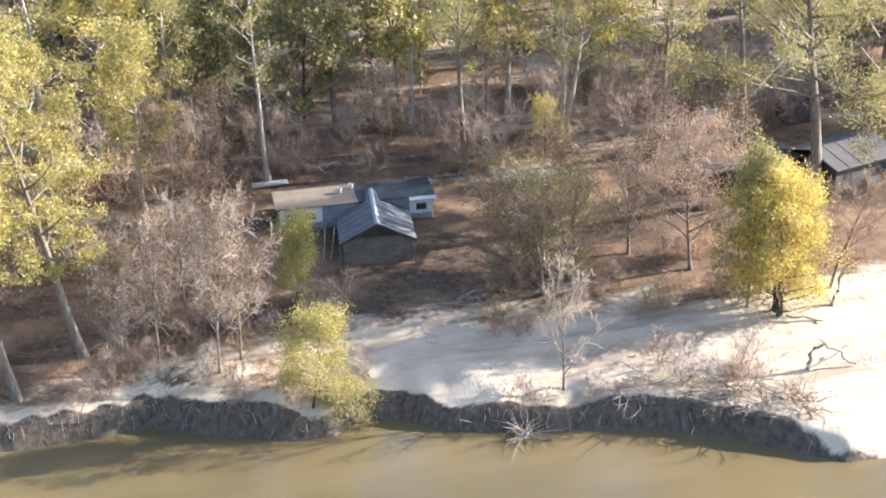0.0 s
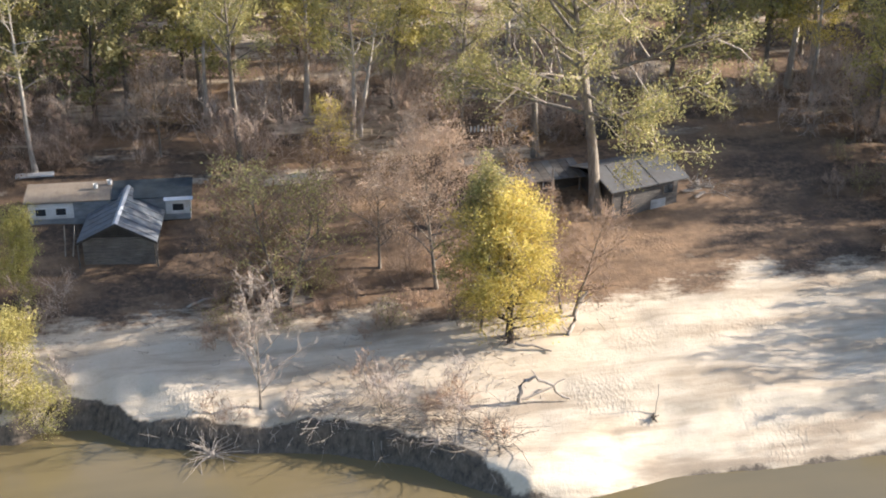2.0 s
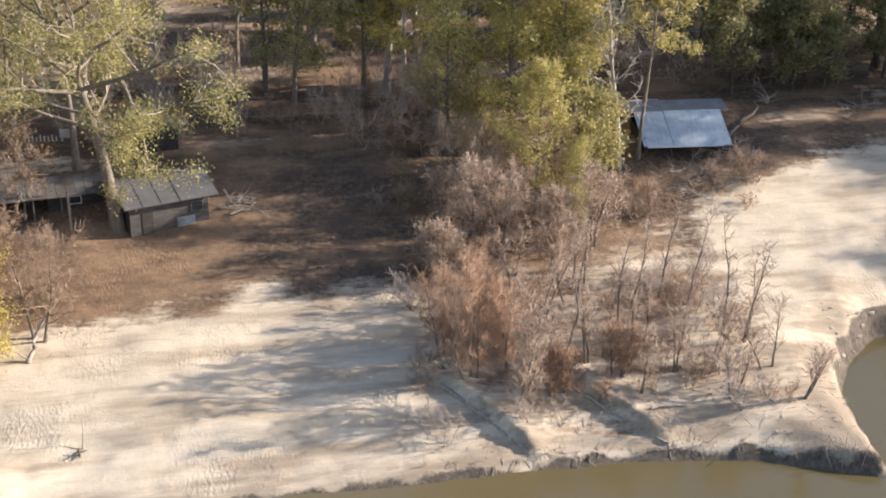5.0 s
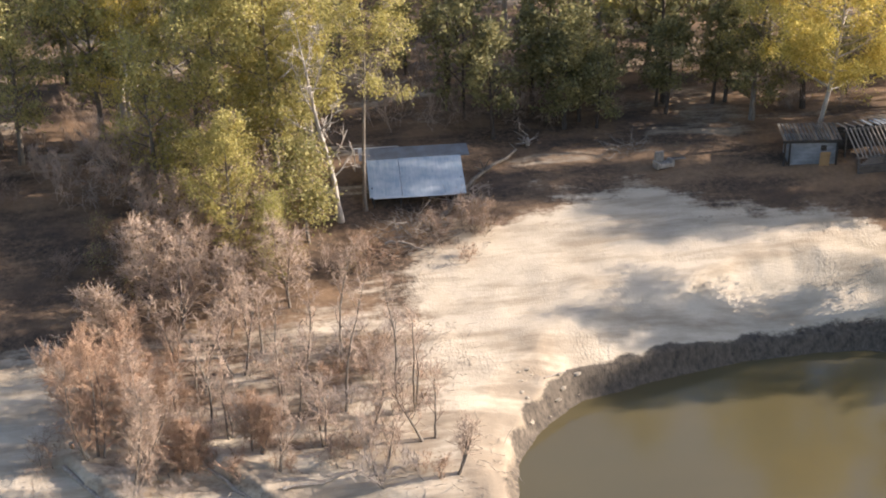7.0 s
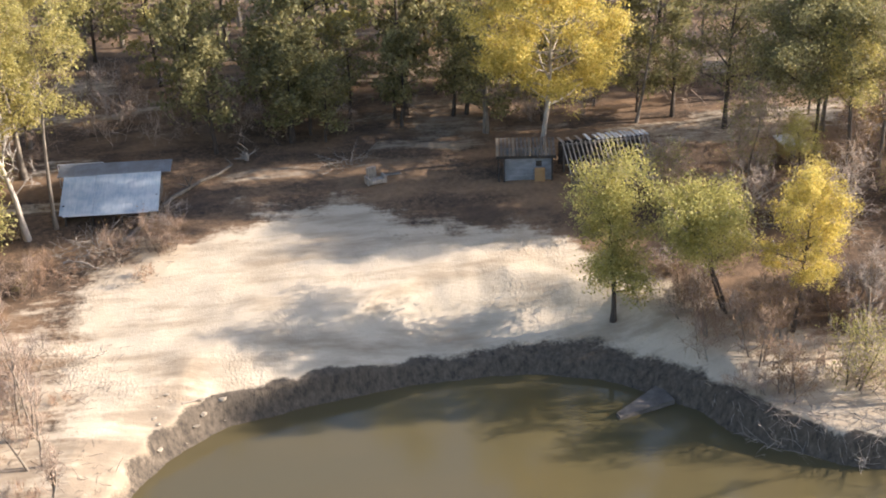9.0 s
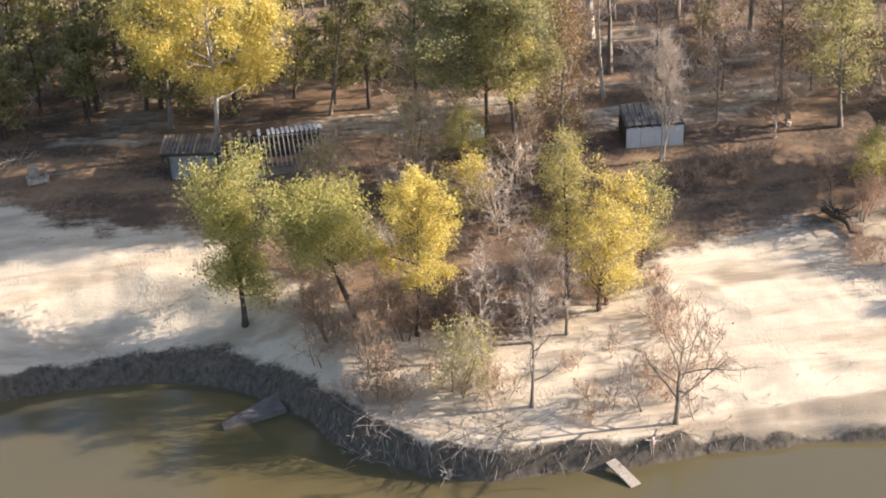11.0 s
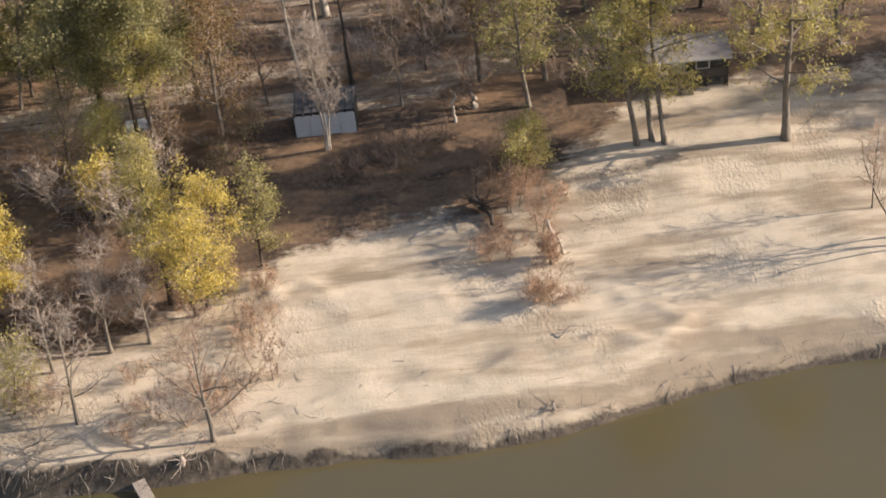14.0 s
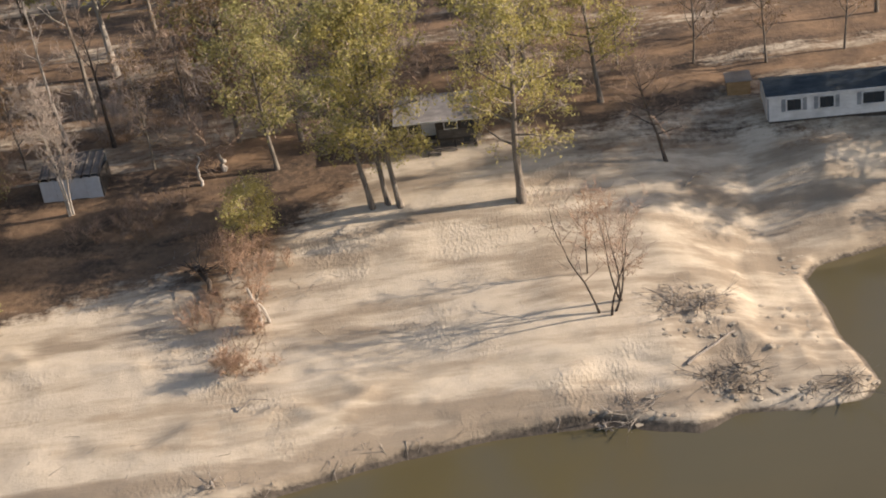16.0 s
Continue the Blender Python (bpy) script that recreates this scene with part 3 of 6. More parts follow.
def tree(x, y, height, radius, leaf_mat="", count=0, bark_mat="bark_grey", twig_mat="twig_grey", label="", name="tree", first=0.3, limbs=16, subs=5,
         twigs=3, girth=0.0, lean=(0, 0), up=0.5, shape="round", stems=1, fork=0.0, size=0.15, spread=0.32, share=0.75, twig=0.9, group="", category="tree", thin=0.018, dz=0.0, slim=False):
    TREE_SEED[0] += 1
    rng = np.random.default_rng(TREE_SEED[0])
    woods, fine, tips = skeleton(rng, height, radius, first, limbs, subs, twigs, girth or height * 0.016, slim, lean, up, shape, stems, twig, fork, thin)
    ob = thing(name, stand(x, y, 0, dz), label, category, group)
    for wood in woods:
        part("trunk", wood.mesh("trunk"), M[bark_mat], ob)
    tagged(part("branchwork", fine.mesh("branchwork"), M[twig_mat], ob), kind="stuff")
    if count:
        tagged(part("crown", foliage(rng, tips, count, size, spread, share, 1.4 if slim else 3.4 if "willow" in name or count > 15500 else 2.0), M[leaf_mat], ob), kind="stuff")
    return ob


GOLD, YG, OLV, DRK, WIL, BRN, PNK = "leaf_gold", "leaf_yellowgreen", "leaf_olive", "leaf_dark", "leaf_willow", "leaf_brown", "leaf_pink"

# west end, round the tin-roofed cabin
tree(-38.9, -6.9, 21.5, 5.6, YG, 11000, "bark_grey", first=0.32, limbs=20, lean=(-0.14, 0), label="tall cottonwood with pale yellow leaves on a grey leaning trunk", up=0.35, girth=0.36)
tree(-43.6, -10.2, 18, 4.5, YG, 5000, "bark_grey", first=0.5, limbs=14, lean=(-0.22, 0), label="leaning cottonwood with grey trunk and yellow-green leaves", girth=0.34)
tree(-46, -1, 19, 6, YG, 8000, first=0.35, label="cottonwood with yellow-green leaves above brown brush")
for bx, by, bh, br in ((-33.5, -9.1, 10.9, 3.0), (-29.3, -11.5, 12.0, 3.4), (-27.6, -10.4, 12.5, 3.9), (-35.8, -6.8, 9.1, 2.8), (-31.2, -6.0, 10.5, 3.4)):
    tree(bx, by, bh, br, BRN, 500, "bark_grey", "twig_grey", label="bare grey-brown riverside tree with dense fine twigs", name="bare_tree", first=0.25, limbs=18, subs=7, twigs=7, up=0.75, girth=0.12, share=0.3, twig=1.1, group="bare trees on the west bank")
tree(-22.6, -4.4, 7.8, 1.9, WIL, 4200, "bark_grey", label="small slender willow with bright yellow-green leaves", name="willow_tree", first=0.15, limbs=14, up=0.9, size=0.13, spread=0.3, share=1)
tree(-23.2, -15.8, 6.8, 3.1, YG, 5200, "bark_dark", label="small yellow-green willow leaning over the cut bank", name="willow_tree", first=0.22, limbs=18, lean=(0.2, 0), up=0.45, size=0.14, spread=0.4)
tree(-20.8, -16.4, 3.6, 2.2, WIL, 1500, "bark_dark", label="low green-yellow willow bush at the bank's edge", name="willow_bush", first=0.1, limbs=12, stems=2, fork=0.6, size=0.12, category="bush")
tree(-5.4, -18.4, 9.4, 4.3, "", 0, "bark_grey", "twig_grey", label="pale bare young tree with upswept branches on the sand", name="bare_tree", first=0.15, limbs=22, subs=6, twigs=4, up=1.0, girth=0.1)
tree(-2.9, -6.9, 12.1, 5.0, OLV, 2600, "bark_grey", "twig_brown", label="broad half-bare tree with thinning olive leaves", first=0.2, limbs=20, subs=7, twigs=6, stems=2, fork=0.5, share=0.35, girth=0.16)
tree(-4.8, -4.5, 9, 4.0, BRN, 1500, "bark_grey", "twig_brown", label="half-bare brown tree behind the sandbank", first=0.2, limbs=18, subs=7, twigs=6, stems=2, fork=0.5, share=0.4, girth=0.12)
tree(9.0, -6.6, 12.2, 6.8, PNK, 8500, "bark_grey", "twig_pink", label="bare tree with pinkish brown twigs and catkins", first=0.22, limbs=22, subs=7, twigs=7, lean=(-0.06, 0), up=0.75, share=0.7, size=0.1, girth=0.17)
tree(5.0, -3.0, 9.0, 4.4, BRN, 1400, "bark_grey", "twig_pink", label="bare tree with pinkish brown twigs", name="bare_tree", first=0.22, limbs=18, subs=7, twigs=7, share=0.4, size=0.1, girth=0.13)
tree(12.9, -13.9, 13.2, 3.9, GOLD, 10500, "bark_dark", label="dense golden-yellow willow on the sandbank", name="willow_tree", first=0.1, limbs=20, subs=6, twigs=3, stems=3, fork=0.16, up=0.6, shape="round", size=0.18, spread=0.45, share=0.6, girth=0.15)
tree(11.4, -12.4, 13.0, 3.0, OLV, 5200, "bark_grey", "twig_brown", label="thin olive tree crowding the golden willow", first=0.2, limbs=20, subs=6, twigs=5, up=0.9, share=0.5, girth=0.12)
tree(18.2, -11.6, 10.6, 3.4, BRN, 260, "bark_grey", "twig_brown", label="bare beige tree beside the golden willow", name="bare_tree", first=0.15, limbs=20, subs=8, twigs=8, stems=2, fork=0.6, girth=0.13)
tree(-22.6, 13.2, 19, 3.6, OLV, 900, "bark_pale", "twig_grey", label="tall pale thin tree with a few last leaves", first=0.4, limbs=14, lean=(-0.13, 0), girth=0.24, share=0.3)
tree(-42.0, 27, 20, 3.6, "", 0, "bark_pale", "twig_grey", label="dead white-barked tree with bare limbs", name="bare_tree", first=0.3, limbs=12, girth=0.3, up=1.0)
tree(-5.2, 11.8, 19.5, 5.5, OLV, 5000, "bark_grey", label="tall cottonwood with olive leaves high on a grey trunk", first=0.5, limbs=16, girth=0.32)
tree(5.3, 16.5, 18.5, 4.8, OLV, 3600, "bark_pale", label="twin-stemmed tall tree with sparse olive leaves", stems=2, fork=0.15, first=0.4, limbs=12, girth=0.26)
tree(2.5, 12.5, 5, 1.8, GOLD, 1200, "bark_dark", label="small ochre-leaved bush under tall trees", name="bush", first=0.15, limbs=10, category="bush", size=0.12)
tree(23.9, 1.4, 25, 12.5, OLV, 16000, "bark_grey", "twig_grey", label="huge spreading cottonwood with olive leaves beside a cabin", first=0.34, limbs=30, subs=8, twigs=5, girth=0.55, up=0.2, size=0.21, spread=0.6, thin=0.034, share=0.6)
tree(20.5, 9.5, 22, 6, OLV, 5000, "bark_grey", label="tall grey-trunked cottonwood behind a shed", first=0.5, limbs=14, girth=0.34)

for bx, by, bh, br, lm, n in ((-40, 6, 17, 5.2, YG, 7000), (-33.5, 11, 16, 4.6, YG, 5500), (-46.5, 15, 18, 5.4, YG, 6000), (-30.5, 21, 17, 4.4, OLV, 4500), (-37, 20, 18, 4.6, GOLD, 4500), (-50, 5, 18, 5.0, YG, 6000), (-26.5, 26, 18, 4.6, YG, 4200), (-15, 24, 18, 4.6, OLV, 4200), (9.5, 22, 18, 4.6, YG, 4000), (15, 15, 17, 4.6, OLV, 4200)):
    tree(bx, by, bh, br, lm, n, "bark_pale" if bx < -30 else "bark_grey", label="cottonwood with pale yellow leaves thinning in autumn", first=0.28, limbs=18, share=0.75, group="cottonwoods at the west wood's edge", size=0.17, spread=0.4)

# middle, thicket and blue-roofed shelter
for bx, by, bh, br, lm, n in ((52.6, 9.5, 15, 3.2, YG, 2200), (58.5, 10.0, 18.5, 4.2, YG, 4600), (66.0, 15.5, 20, 4.6, YG, 4800), (47, 23, 18, 4.8, OLV, 4200), (40, 20, 17, 4.5, OLV, 3600), (64.5, 3.0, 8.5, 2.6, OLV, 2200), (62.4, 8.4, 20.5, 3.4, YG, 4200)):
    tree(bx, by, bh, br, lm, n, "bark_grey", label="crowded cottonwood with olive and yellow leaves", first=0.2, limbs=20, share=0.8, group="cottonwoods above the thicket", size=0.23, spread=0.5)
tree(50.2, 18.2, 17, 3.8, GOLD, 4200, "bark_pale", label="tall tree with gold leaves at the wood's edge", first=0.3, limbs=16)
tree(61.5, 14.5, 20, 6.5, YG, 8500, "bark_grey", label="tall cottonwood with yellow-green leaves", first=0.25, limbs=20)
tree(56.0, 17, 19, 5.0, OLV, 5000, "bark_grey", label="tall cottonwood with olive leaves", first=0.3, limbs=18)
tree(58.4, -0.2, 12.4, 3.6, YG, 5200, "bark_grey", "twig_brown", label="half-grown cottonwood with yellow and green leaves", first=0.18, limbs=20, share=0.6)
tree(55.6, 5.6, 7.5, 3.0, YG, 2500, "bark_grey", "twig_brown", label="yellow-green bush below tall trees", name="bush", first=0.12, limbs=14, category="bush")
tree(61.4, -1.4, 7.0, 1.4, WIL, 2600, "bark_dark", label="slim green willow shrub with dense small leaves", name="willow_bush", first=0.1, limbs=14, up=1.1, share=1, size=0.12, category="bush")
for bx, by, bh, br in ((50.7, -23.8, 11.5, 2.6), (48.6, -21.0, 11.0, 2.8), (47.2, -17.5, 9.0, 2.6), (49.5, -14.5, 8.0, 2.8), (53.0, -16.0, 7.0, 2.4), (51.8, -20.0, 7.0, 2.3), (54.5, -23.0, 4.5, 2.2), (58.8, -22.2, 4.4, 2.2)):
    tree(bx, by, bh * 0.86, br, BRN, 60, "bark_grey", "twig_rust" if bh < 11.2 else "twig_pink", label="bare rust-brown sapling thicket on the sand", name="bare_sapling", first=0.1, limbs=14, subs=6, twigs=7, stems=3, fork=0.45, up=1.3, girth=0.1, share=0.3, group="rust-brown thicket", twig=0.8, size=0.1)
for bx, by, bh, br in ((56.1, -18.7, 8.8, 1.7), (61.0, -15.9, 8.0, 1.7), (65.6, -11.8, 9.4, 2.2), (65.4, -17.8, 9.8, 1.9), (69.1, -16.9, 9.0, 1.7), (70.0, -18.0, 9.1, 2.6), (70.7, -21.9, 5.6, 2.5), (63.0, -13.0, 7.0, 1.6), (55.2, -14.2, 7.5, 2.4), (58.2, -12.6, 7.0, 2.4), (57.6, -20.2, 6.5, 2.4), (61.6, -18.8, 6.0, 2.4), (63.6, -21.0, 5.0, 2.5), (66.8, -20.2, 5.0, 2.4), (60.2, -23.8, 4.5, 2.4), (67.0, -24.2, 4.0, 2.5), (71.8, -25.0, 4.0, 2.4), (59.5, -9.8, 6.5, 2.4), (53.2, -11.0, 7.0, 2.4)):
    tree(bx, by, bh * 1.1, br * 0.85, "", 0, "bark_grey", "twig_pink", label="slender bare sapling standing in the sand", name="bare_sapling", first=0.3, limbs=11, subs=3, twigs=4, up=1.9, girth=0.11, stems=2 if br > 2.3 else 1, fork=0.5, group="bare saplings on the point", twig=0.7, thin=0.022)
tree(69.6, 6.6, 19.5, 5.0, YG, 6000, "bark_grey", label="pale-trunked cottonwood with light yellow leaves beside the blue roof", first=0.52, limbs=18, girth=0.2, up=0.4, lean=(0.03, 0))
tree(67.4, 5.4, 19, 4.6, "", 0, "bark_pale", "bark_pale", label="dead forked white tree behind the blue-roofed shelter", name="bare_tree", first=0.22, limbs=16, subs=5, twigs=3, girth=0.28, up=0.8, lean=(-0.1, -0.05), thin=0.04)
tree(52.5, 24, 21, 6.5, YG, 8000, "bark_pale", label="tall cottonwood with yellow-green leaves", first=0.25, limbs=20)
tree(63.4, 9.9, 13, 3.6, OLV, 3600, "bark_grey", label="slender tree with olive leaves", first=0.35, limbs=14)
tree(62.8, 19, 22, 5, GOLD, 6000, "bark_grey", label="tall gold-leaved cottonwood behind the thicket", first=0.4, limbs=18)

# middle bay: golden tree, willows
tree(111.8, 12.0, 18.5, 7.4, GOLD, 16000, "bark_pale", label="tall golden-yellow cottonwood behind the sheds", first=0.3, limbs=30, up=0.1, girth=0.26, size=0.235, spread=0.55, lean=(0.08, -0.26), share=0.5)
tree(107.8, 17.5, 18, 4.6, YG, 5000, "bark_grey", label="cottonwood with yellow-green leaves", first=0.3, limbs=18)
tree(122.1, 17.3, 15.5, 2.8, "", 0, "bark_grey", "twig_brown", label="thin leaning bare tree on the leaf-covered slope", name="bare_tree", first=0.5, limbs=10, lean=(0.16, 0), girth=0.16)
tree(113.3, -9.3, 11.2, 3.8, WIL, 6500, "bark_dark", label="round-crowned yellow-green willow with a bare lower trunk", name="willow_tree", first=0.22, limbs=20, up=0.4, size=0.19, spread=0.5, girth=0.24, lean=(0.03, 0.0), shape="vase")
tree(122.0, -11.6, 11.6, 3.9, WIL, 7500, "bark_dark", label="broad green willow with low forking limbs", name="willow_tree", first=0.46, limbs=16, stems=2, fork=0.45, lean=(-0.16, -0.03), up=0.4, size=0.19, spread=0.5, girth=0.17, share=0.85)
tree(125.8, -14.6, 12.2, 3.1, GOLD, 6200, "bark_dark", label="golden-yellow willow in the brush", name="willow_tree", first=0.38, limbs=20, size=0.165, share=0.6, lean=(0.04, -0.06), up=0.35)
tree(139.9, -13.4, 10.2, 3.5, GOLD, 5000, "bark_dark", label="golden willow with green lower leaves at the sand's edge", name="willow_tree", first=0.14, limbs=24, stems=2, fork=0.4, size=0.16, share=0.55)
tree(137.6, -12.0, 13.2, 2.3, YG, 3000, "bark_dark", label="yellow-green willow in the brush", name="willow_tree", first=0.25, limbs=20, size=0.15, share=0.7)
tree(144.2, -9.0, 8.0, 2.0, OLV, 1500, "bark_dark", label="thin olive bush at the edge of the sand", name="bush", first=0.15, limbs=10, category="bush")
tree(127.3, -22.2, 5.0, 2.4, WIL, 1500, "bark_dark", label="low green bush on the bank", name="bush", first=0.08, limbs=14, stems=3, fork=0.6, size=0.12, category="bush")
for bx, by, bh, br in ((132.4, -24.0, 8.6, 3.2), (130.0, -18.5, 8.5, 2.6), (133.8, -17.0, 8.5, 2.4), (136.5, -16.5, 6.5, 2.0)):
    tree(bx, by, bh, br, "", 0, "bark_grey" if by > -26 else "bark_dark", "twig_grey" if by > -26 else "twig_brown", label="bare dark-limbed tree on the sandy bank", name="bare_tree", first=0.22, limbs=14, subs=6, twigs=5, up=0.7, girth=0.15, twig=0.8, lean=(-0.04, 0))
tree(132.6, 2.6, 6.6, 2.1, WIL, 2200, "bark_dark", label="small grey-green willow on the slope", name="willow_tree", first=0.5, limbs=12, size=0.12, share=0.9)
tree(134.4, 4.4, 15.8, 7.2, DRK, 17000, "bark_dark", label="dark green dense tree with a sunlit yellow top", first=0.5, limbs=28, size=0.22, spread=0.55, share=0.9)
# Added lighter crown; stands in for the dark tree's sunlit side and top.
tree(136.4, 1.4, 16.8, 3.0, YG, 4200, "bark_dark", label="yellow-green crown added as the dark tree's sunlit side", first=0.5, limbs=18)

tree(141.5, -27.2, 7.6, 5.0, "", 0, "bark_grey", "twig_brown", label="broad bare tree with wide forking limbs on the sandy bank", name="bare_tree", first=0.24, limbs=13, subs=8, twigs=6, up=0.3, girth=0.19, twig=0.8, lean=(0.02, 0))
for bx, by, bh, br in ((119.6, -14.0, 5.0, 2.2), (121.8, -18.0, 5.6, 2.2), (122.6, -22.4, 4.4, 2.0), (125.0, -14.6, 5.5, 2.3), (129.5, -14.2, 5.0, 2.2)):
    tree(bx, by, bh, br, BRN, 500, "bark_grey", "twig_brown" if bh < 6.2 else "twig_pink", label="leafless brown thicket crowding the cut bank", name="bare_sapling", first=0.1, limbs=9, subs=4, twigs=5, stems=3, fork=0.5, up=0.9, girth=0.08, share=0.5, twig=0.8, size=0.1, group="brown thicket on the east bank", thin=0.02)
for bx, by, bh, br, lx in ((130.6, -1.6, 5.4, 2.8, 0.5), (133.6, -3.0, 6.2, 3.0, -0.4), (135.4, -1.0, 5.8, 2.8, 0.3), (127.4, 0.6, 4.4, 2.4, -0.5)):
    tree(bx, by, bh, br, "", 0, "bark_pale", "twig_grey", label="dead silver-grey tree sprawling among the brush", name="dead_tree", first=0.1, limbs=12, subs=5, twigs=4, stems=2, fork=0.7, up=0.35, girth=0.11, lean=(lx, -0.1), twig=0.7, thin=0.026, group="dead grey trees in the brush")
for bx, by, bh, br in ((121.4, 0.4, 6.5, 2.8), (128.6, 4.6, 8.5, 3.2)):
    tree(bx, by, bh, br, OLV, 900, "bark_grey", "twig_pink", label="half-bare grey tree with dense twigs beside the barn", name="bare_tree", first=0.15, limbs=16, subs=6, twigs=6, stems=2, fork=0.45, up=0.7, girth=0.11, share=0.5, twig=0.9, group="half-bare trees beside the barn", thin=0.022)
tree(131.8, -1.6, 5.0, 2.4, GOLD, 1600, "bark_dark", "twig_brown", label="small yellow-leaved sapling in grey brush", name="small_tree", first=0.25, limbs=14, size=0.13, share=0.7)
for bx, by, bh, br in ((53.0, 3.6, 7.5, 3.0), (50.6, 9.0, 8.5, 3.2), (55.0, 1.4, 6.0, 2.6), (51.0, -1.0, 4.4, 2.2), (48.6, -6.8, 3.6, 2.0), (61.5, 4.2, 6.5, 2.6)):
    tree(bx, by, bh, br, BRN, 200, "bark_grey", "twig_pink", label="leafless brown tree with dense twigs below cottonwoods", name="bare_tree", first=0.12, limbs=15, subs=6, twigs=6, stems=2, fork=0.5, up=0.7, girth=0.1, share=0.5, twig=0.9, group="bare trees below the cottonwoods", thin=0.02)

for bx, by, bh, br in ((51.0, -4.6, 9.5, 3.2), (54.4, -5.6, 8.5, 3.0), (57.4, -7.2, 7.5, 2.8), (49.4, -7.8, 6.0, 2.6), (62.6, -4.4, 8.0, 2.8)):
    tree(bx, by, bh, br, BRN, 200, "bark_grey", "twig_pink", label="leafless grey-brown tree at the thicket's edge", name="bare_tree", first=0.15, limbs=16, subs=6, twigs=6, stems=2, fork=0.4, up=0.9, girth=0.11, share=0.5, twig=0.9, group="bare trees at the thicket's edge", thin=0.022)

# east end
tree(149.3, 4.6, 11.5, 3.8, "", 0, "bark_pale", "twig_grey", label="bare pale many-stemmed tree before the white sheet wall", name="bare_tree", first=0.3, limbs=14, subs=6, twigs=6, stems=3, fork=0.3, up=1.2, girth=0.1)
tree(147.4, 15.9, 14.5, 2.4, "", 0, "bark_pale", "twig_grey", label="tall bare pale trunk on the wooded slope", name="bare_tree", first=0.5, limbs=9, lean=(-0.1, 0), girth=0.2)
tree(151.9, 14.1, 14, 2.6, "", 0, "bark_dark", "twig_brown", label="tall dark-trunked bare tree", name="bare_tree", first=0.5, limbs=10, girth=0.2)
tree(164.8, -3.8, 5.2, 2.5, YG, 3000, "bark_dark", label="small yellow-green tree over red-brown scrub", name="small_tree", first=0.35, limbs=12, size=0.12)
for bx, by in ((174.2, -0.4), (175.5, -0.2), (176.4, -0.7)):
    tree(bx, by, 17, 4.4, OLV if bx < 174.5 else YG, 3400, "bark_grey", "twig_grey", thin=0.03, label="tall grey-trunked cottonwood with yellow-green leaves in a row of three", first=0.25, limbs=16, girth=0.24, group="three cottonwoods", up=0.35, lean=(-0.14, -0.04), subs=7, twigs=5, size=0.18, spread=0.4, share=0.6)
tree(185.8, -1.7, 16.0, 5.4, YG, 3800, "bark_grey", "twig_grey", thin=0.03, label="big sparse cottonwood with yellow leaves casting a long shadow", first=0.28, limbs=20, subs=8, twigs=6, girth=0.36, up=0.35, share=0.5, size=0.18)
tree(190.1, -16.0, 9.8, 4.4, "", 0, "bark_dark", "twig_pink", label="bare three-stemmed sapling standing in open sand", name="bare_sapling", first=0.3, limbs=10, subs=4, twigs=4, stems=3, fork=0.55, up=1.1, girth=0.09)
tree(191.6, -14.8, 9.0, 3.8, "", 0, "bark_dark", "twig_rust", label="bare sapling standing in open sand", name="bare_sapling", first=0.3, limbs=9, subs=4, twigs=4, stems=2, fork=0.5, up=1.2, girth=0.08)
tree(189.4, -11.4, 6.6, 1.8, "", 0, "bark_dark", "twig_rust", label="bare small sapling standing in open sand", name="bare_sapling", first=0.25, limbs=11, subs=4, twigs=4, up=1.2, girth=0.06)
tree(197.8, 1.8, 8.9, 3.6, "", 0, "bark_dark", "twig_brown", label="leaning bare brown tree near the mobile home", name="bare_tree", first=0.3, limbs=14, subs=6, twigs=5, lean=(-0.25, 0.05), girth=0.16)

for bx, by, bh, br, lm, n in ((129.8, 14.5, 15, 4.4, DRK, 4200), (141.0, 5.5, 13.0, 3.6, BRN, 1600), (138.5, 12.5, 14, 4.2, OLV, 3500), (166.5, 6.5, 13, 3.8, OLV, 2200), (168.5, 10.5, 14, 3.8, OLV, 2200), (163.0, 12.0, 14, 3.8, BRN, 1200), (188, 14, 17, 4.8, YG, 4200), (194, 10.5, 15, 4.4, YG, 3600), (226, 3.5, 19, 5.5, OLV, 6500), (231, -1.5, 19, 5.5, OLV, 6500), (236, 6.0, 19, 5.5, OLV, 6500), (224, 8.5, 19, 5.0, OLV, 5500), (240, 1.5, 20, 5.5, OLV, 6500)):
    tree(bx, by, bh, br, lm, n, "bark_dark" if lm == DRK else "bark_grey", label="leafy tree at the edge of the woods", first=0.25, limbs=18, share=0.8, group="trees at the east wood's edge", size=0.2, spread=0.45)

for bx, by, bh, br in ((163.4, -6.0, 4.0, 1.7), (164.6, -9.4, 4.4, 1.9), (165.0, -14.0, 2.6, 1.6), (164.2, -17.6, 1.6, 1.3)):
    tree(bx, by, bh, br, BRN, 90, "bark_grey", "twig_rust", label="upright red-brown leafless scrub on the sand", name="bare_sapling", first=0.1, limbs=9, subs=5, twigs=6, stems=3, fork=0.5, up=1.0, girth=0.05, share=0.4, twig=0.7, size=0.1, group="red-brown scrub", thin=0.015)
